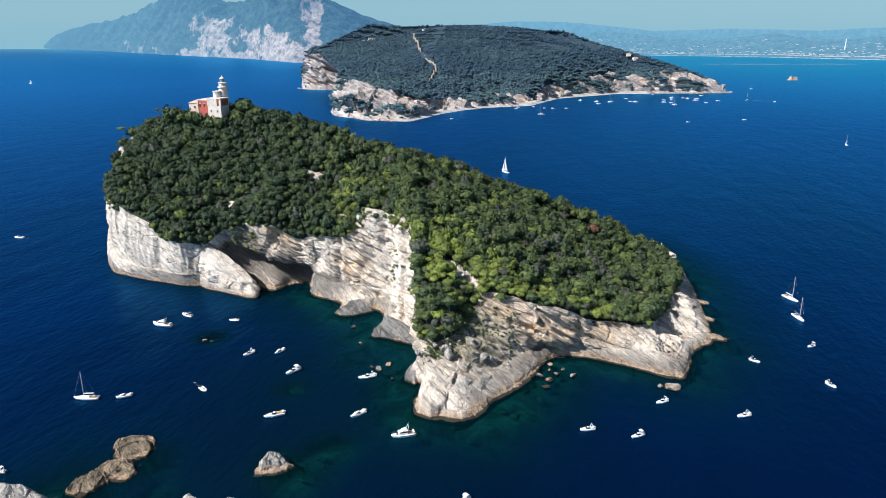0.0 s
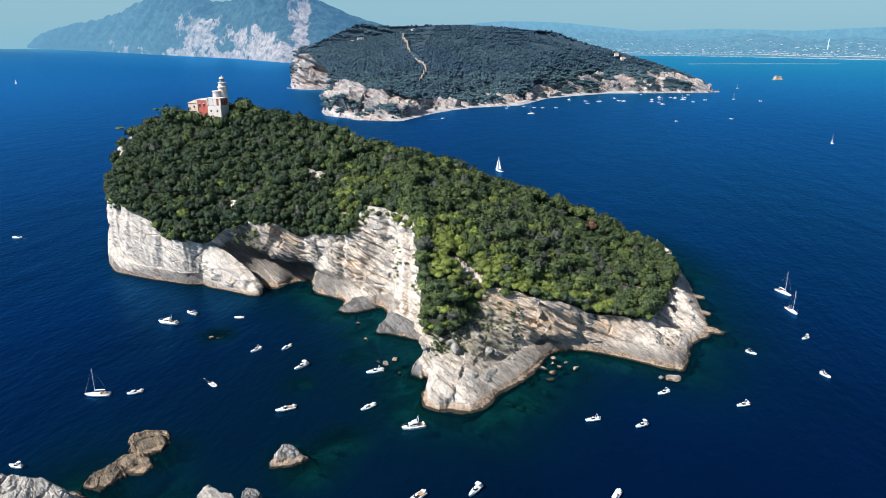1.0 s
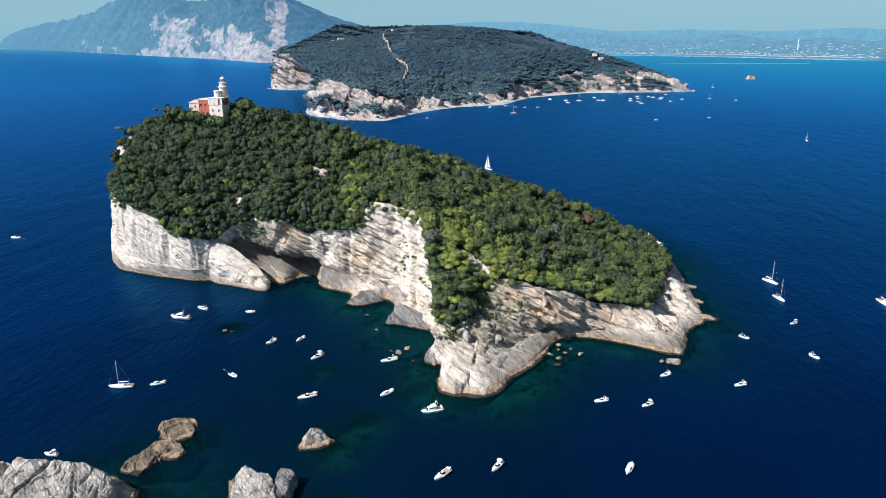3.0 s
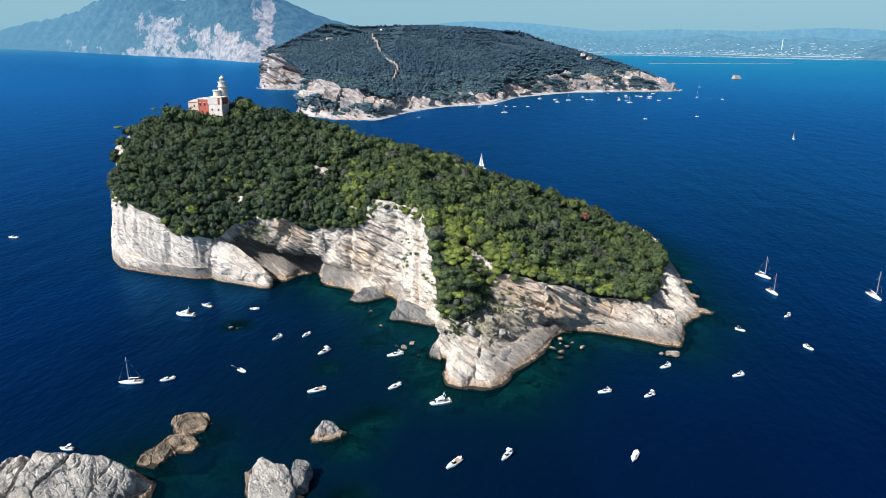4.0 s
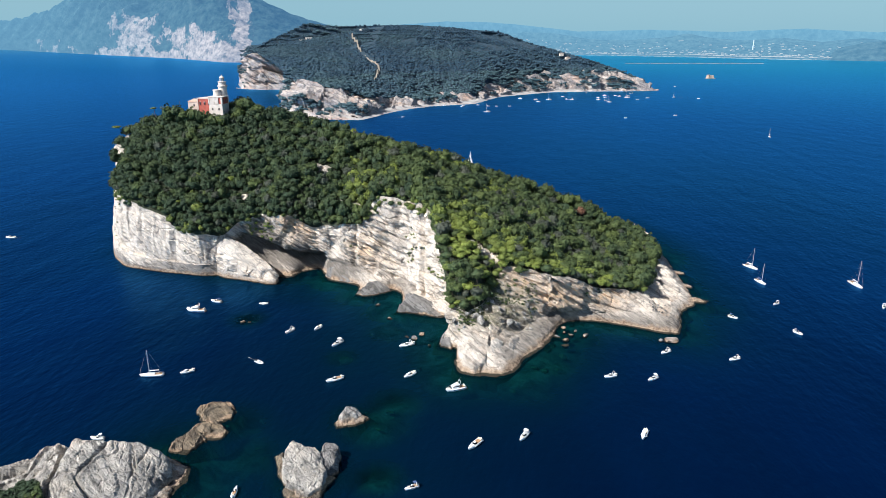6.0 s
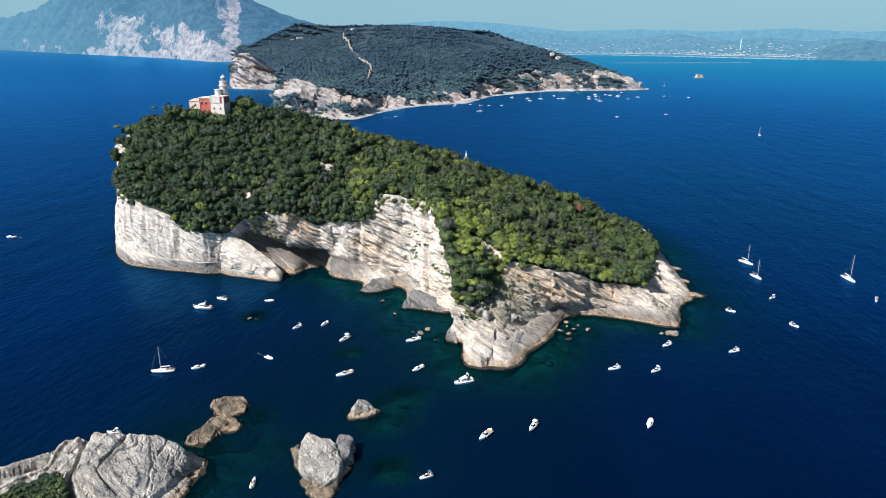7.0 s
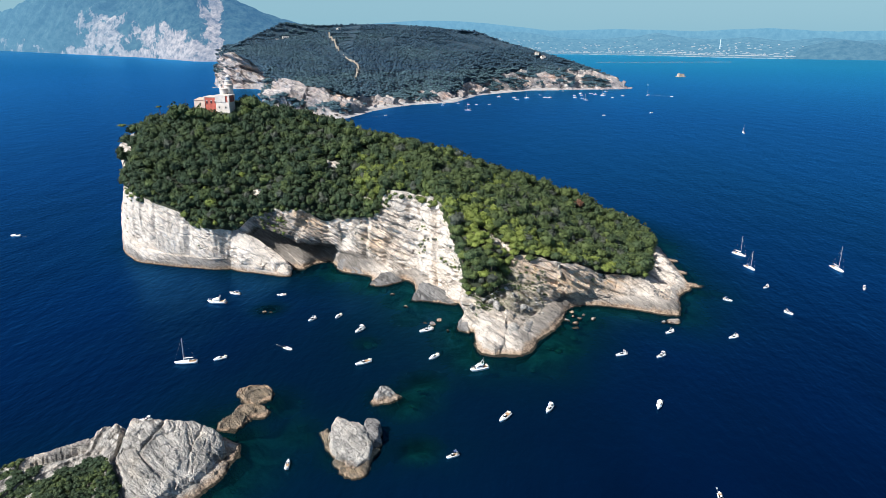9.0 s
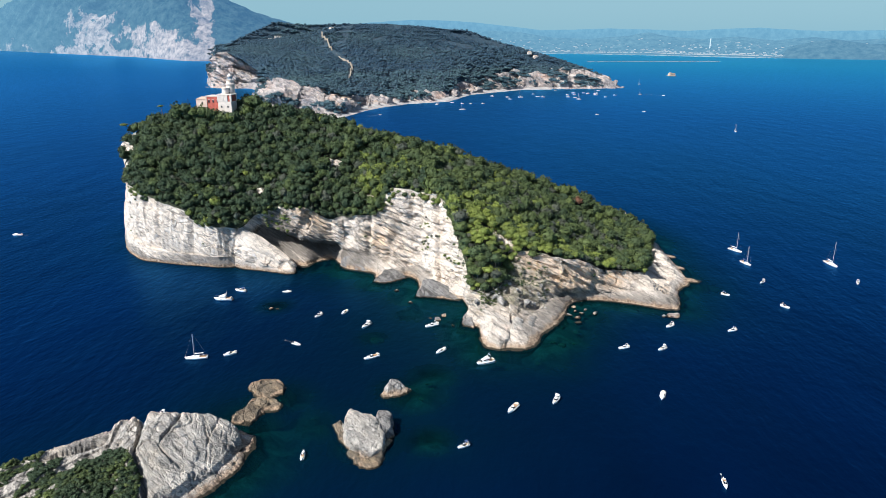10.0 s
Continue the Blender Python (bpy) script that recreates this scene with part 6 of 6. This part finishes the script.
MAKERS = {"motor": (motor_boat, "motor_boat", "small white motor boat lying at anchor", "boat"), "cruiser": (cruiser, "cabin_cruiser", "white cabin cruiser with a flybridge at anchor", "boat"),
          "sail": (sail_boat, "sailing_yacht", "white sailing yacht with a bare mast at anchor", "yacht"), "dinghy": (dinghy, "inflatable_boat", "small pale inflatable boat on the water", "dinghy")}
STYLE_WORDS = {1: "white motor boat with a roll bar and canopy", 2: "white motor boat with a small foredeck cabin", 3: "white motor boat with a blue sun canopy", 4: "white motor boat with an open arch", 0: "open white motor boat with cream cushions"}
MODELS = {}


def boat(kind, L, style, x, y, heading, group):
    make, name, label, cat = MAKERS[kind]
    L = L * {"motor": 0.87, "cruiser": 0.9}.get(kind, 1.0)
    if kind == "motor":
        label = STYLE_WORDS[style]
    if kind == "sail" and style == 1:
        label = "white yacht under full sail"
    key = (kind, round(L * 2) / 2, style)
    m = pose(x, y, 0, 0, 0, heading)
    if key in MODELS:
        return copy_thing(MODELS[key], m)
    root = empty(name, m, label, cat, group)
    make(round(L * 2) / 2, style, root)
    MODELS[key] = root
    return root


BAY = [("cruiser", 11, 0, -141.4, 299.2, 172), ("motor", 8, 3, -133.5, 311.4, 155), ("dinghy", 5, 0, -107.1, 306, 182), ("sail", 10, 0, -143, 229.2, 182), ("motor", 7, 2, -128.6, 230.6, 208),
       ("dinghy", 5, 1, -98.7, 236.5, 315), ("motor", 7, 4, -89, 268, 232), ("motor", 7, 2, -75.4, 270.1, 238), ("motor", 9, 1, -65, 251.5, 233), ("motor", 9, 0, -64.6, 216.9, 206)]
BAY2 = [("motor", 9, 4, -32.3, 246.5, 204), ("motor", 8, 2, -32.6, 217.5, 222), ("cruiser", 10, 0, -14.5, 203.4, 196), ("motor", 9, 0, -12.7, 164.3, 226), ("motor", 8, 1, 6, 167.4, 232), ("motor", 8, 2, 50.1, 163.6, 236),
        ("motor", 7, 4, 53.2, 207.3, 193), ("motor", 7, 1, 70.6, 203.2, 206), ("motor", 7, 4, 86.8, 226.4, 205), ("motor", 7, 4, 114.9, 216.5, 196)]
EASTERN = [("motor", 6, 4, 161.5, 239.4, 290), ("motor", 6, 1, 172.7, 275.6, 205), ("motor", 6, 3, 139.6, 261, 310), ("sail", 11, 0, 193.2, 334.4, 285), ("sail", 10, 2, 183.8, 308.2, 272), ("sail", 13, 0, 237.6, 297.9, 262),
           ("motor", 6, 1, -147.8, 182.8, 172), ("motor", 8, 2, -308.7, 451.9, 175), ("motor", 6, 0, -92.8, 147.5, 84), ("motor", 6, 3, -36.6, 143.5, 200), ("motor", 6, 0, 43.6, 109.0, 250), ("motor", 6, 1, 228.3, 264.8, 230)]
for row in BAY + BAY2 + EASTERN:
    boat(*row, "boats anchored round the island")
OPEN_SEA = [("sail", 14, 1, 68, 700, 118), ("sail", 11, 1, 555.1, 893.6, 72), ("sail", 14, 0, 190.9, 1284.3, 185), ("sail", 13, 0, 518.7, 1484.1, 200), ("sail", 12, 0, 608.2, 1599.3, 190), ("sail", 13, 0, 392.7, 1554, 170), ("sail", 12, 0, 919.2, 1985.1, 200),
            ("sail", 14, 0, 734.2, 1599.3, 210), ("sail", 12, 1, -1377.8, 2234.1, 170), ("motor", 9, 2, 778.5, 1554, 300), ("motor", 8, 2, 545.2, 1189.9, 180), ("motor", 8, 2, 431.1, 1155.4, 190), ("motor", 8, 2, 16.7, 1207.6, 30)]
for row in OPEN_SEA:
    boat(*row, "boats out in the channel")
rng = np.random.default_rng(5)
for i in range(22):
    t = rng.random()
    boat("cruiser" if i % 4 == 0 else "motor", (9, 11, 8)[i % 3] if i % 4 else 11, 0 if i % 4 == 0 else 2, 330 + 380 * t + rng.normal() * 25, 1530 + 150 * t + rng.normal() * 60, 180 + rng.normal() * 25, "boats off the wooded island")
for i in range(8):
    boat("motor", 8, 2, 120 + 20 * i + rng.normal() * 10, 1440 - 10 * i + rng.normal() * 30 + 6 * i, 190, "boats off the wooded island")

# ---- boulders in and under the water ----
def boulder(x, y, z, r, seed, label, flat=0.7, mat=None):
    rng = np.random.default_rng(seed)
    v, f = ico(3)
    k = v * (1 + 0.22 * fbm(v + seed, 0.9, 3)[:, None])
    cuts = rng.normal(size=(13, 3))
    cuts /= np.linalg.norm(cuts, axis=1, keepdims=True)
    for c in cuts:
        h = k @ c
        k -= np.clip(h - rng.uniform(0.45, 0.75), 0, None)[:, None] * c
    k = k * np.array((1, rng.uniform(0.65, 0.95), flat)) * r
    a = rng.uniform(0, 6.283)
    m = np.array(((math.cos(a), -math.sin(a), 0), (math.sin(a), math.cos(a), 0), (0, 0, 1)))
    ob = fast_mesh("boulder", k @ m.T, f, [mat or ROCK_LOW])
    ob.location = (x, y, z)
    return tagged(ob, label, "boulder", "boulders")


SHORE_STONES = [(94.4, 237.7, 0.4, 4.0), (90.4, 238.7, 0, 2.4), (-114.3, 282.4, 0, 2.2), (-110.8, 282, -0.2, 1.5), (55.5, 247.6, 0.3, 2.3), (48.6, 249.6, 0, 2.2), (44.7, 244.6, -0.3, 2.4), (52.5, 253.5, 0.3, 1.5), (47.6, 257.4, 0.2, 1.7), (41.5, 248.5, -0.2, 2.1), (46.5, 252.8, 0.1, 1.6), (43.2, 239.5, -0.7, 2.6),
                (-24.2, 257.4, 0.4, 2.3), (-28.2, 253.5, -0.1, 2.4), (-31.5, 256.8, -0.4, 2.0), (-21.3, 245.6, -0.4, 1.6), (-39, 279.1, 0.0, 1.8), (-44.9, 297.8, -0.2, 1.6)]
for i, (x, y, z, r) in enumerate(SHORE_STONES):
    boulder(x, y, z, r, 200 + i, "wave-washed grey boulder at the waterline", 0.7, (ROCK_LOW, ROCK_GREY)[i % 2])
WEEDY = plain("weedy_rock", (0.20, 0.165, 0.095), 0.95, grain=0.35, size=0.6)
SUNK = [(-35, 240, 3.5), (-50, 232, 3), (-62, 240, 3.5), (-28, 226, 2.6), (-52, 262, 3), (-42, 250, 2.6), (40, 232, 2.8), (62, 242, 2.4), (28, 220, 3), (-72, 225, 3), (34, 244, 2.2), (-47, 212, 3.5), (10, 203, 2.2)]
for i, (x, y, r) in enumerate(SUNK):
    boulder(x, y, -1.6 - 0.25 * r, r, 260 + i, "dark boulder lying under the clear water", 0.5, WEEDY)
SPUR_STONES = [(-10, 243.5, 2.0), (2, 242, 3.4), (1, 246, 2.2), (20, 247, 2.2), (22, 249, 1.8), (17, 246, 2.6), (13, 250, 1.4), (25, 252, 1.5), (-6, 252, 1.5), (7, 252, 1.2), (10, 254, 1.3), (28, 256, 1.6), (-3, 247, 1.3), (-9, 259, 1.8)]
for i, (x, y, r) in enumerate(SPUR_STONES):
    boulder(x, y, tino.drop(x, y) + 0.3 * r, r, 300 + i, "pale angular boulder fallen on the spur", 0.8)
for i in range(26):
    x, y = rng.uniform(-8, 30), rng.uniform(238, 262)
    r = rng.uniform(0.5, 1.1)
    boulder(x, y, tino.drop(x, y) + 0.2 * r, r, 340 + i, "pale stone lying on the scree", 0.8)


# ---- wakes of the boats under way ----
def wake(x, y, heading, length, width):
    k = MATS_WAKE
    rng = np.random.default_rng(int(abs(x)))
    v, f = [], []
    for i, t in enumerate(np.linspace(0, 1, 14)):
        w = width * (0.25 + 0.75 * t) * (1 - 0.35 * t) + rng.uniform(-0.1, 0.1) * width
        v += [(-t * length, -w / 2, 0.05 * (1 - t)), (-t * length, w / 2, 0.05 * (1 - t))]
        if i:
            f.append((2 * i - 2, 2 * i - 1, 2 * i + 1, 2 * i))
    ob = mesh_object("wake", v, f, [k])
    ob.matrix_basis = pose(x, y, 0.06, 0, 0, heading)
    tagged(ob, "white foaming wake behind a moving boat", "wake", "wakes", "stuff")


def foam():
    k = Mat("foam")
    k.set("Base Color", (0.6, 0.68, 0.70, 1)).set("Roughness", 0.8)
    k.set("Alpha", k.ramp(k.noise(0.8, 5, 0.7), (0.46, 0.0), (0.70, 0.75)))
    return k.m


MATS_WAKE = foam()
wake(44.7, 112.2, 250, 3, 0.8)
wake(-100.4, 238.2, 315, 6, 1.0)
wake(778.5, 1554, 300, 60, 6)
wake(16.7, 1207, 30, 30, 4)
wake(-309, 452, 175, 8, 1.2)

# ---- bare rock breaking through the wood, and along the shore ----
OUTCROPS = [(-83, 383, 3.2), (-79, 381.5, 3.0), (-75, 379, 2.4), (-124, 369, 2.8), (-121, 366, 2.0), (8, 275, 4.0), (3, 278, 3.4), (12, 272, 3.0), (-64, 362, 2.2), (-60, 356, 2.4), (-56, 350, 2.4), (-50, 345, 2.6), (96, 305, 2.6), (103, 309, 2.8)]
for i, (x, y, r) in enumerate(OUTCROPS):
    boulder(x, y, tino.drop(x, y) + 0.1 * r, r * 0.95, 400 + i, "pale bare outcrop breaking through the wood", 0.5, ROCK)
for i in range(16):
    x, y = 93 + 0.75 * i + rng.normal() * 0.5, 259 + (i % 3) * 2.6 + rng.normal() * 0.5
    boulder(x, y, tino.drop(x, y), rng.uniform(0.5, 0.9), 430 + i, "grey block lying on the stepped shore", 0.8, ROCK_GREY)
for i in range(34):
    a, d = rng.uniform(0, 6.283), rng.uniform(2, 16)
    cx, cy, _ = SHOALS[i % len(SHOALS)]
    boulder(cx + d * math.cos(a), cy + d * math.sin(a), -1.3, rng.uniform(0.9, 2.2), 460 + i, "dark boulder lying under the clear water", 0.45, WEEDY)


def jetty():
    root = empty("jetty", pose(140, 395, max(tino.drop(140, 395), 8.2) - 0.8, 0, 0, 14), "pale concrete landing with white posts on the rocks", "jetty")
    part("slab", box((7.5, 24, 2.4), (0, 0, 0), 0.5, 0.9), PALE, root)
    part("upper_slab", box((4.5, 10, 0.8), (-0.8, 5, 2.4), 0.2), PALE, root)
    for k, (x, y) in enumerate(((-2.5, 9), (0.5, 10.5), (2.2, 4))):
        part("post", rod((x, y, 2.6), (x, y, 5.4), 0.22, 8), WHITE, root)
    part("locker", box((1.8, 1.4, 1.6), (-1.5, 7, 3.6), 0.05), WHITE, root)


jetty()
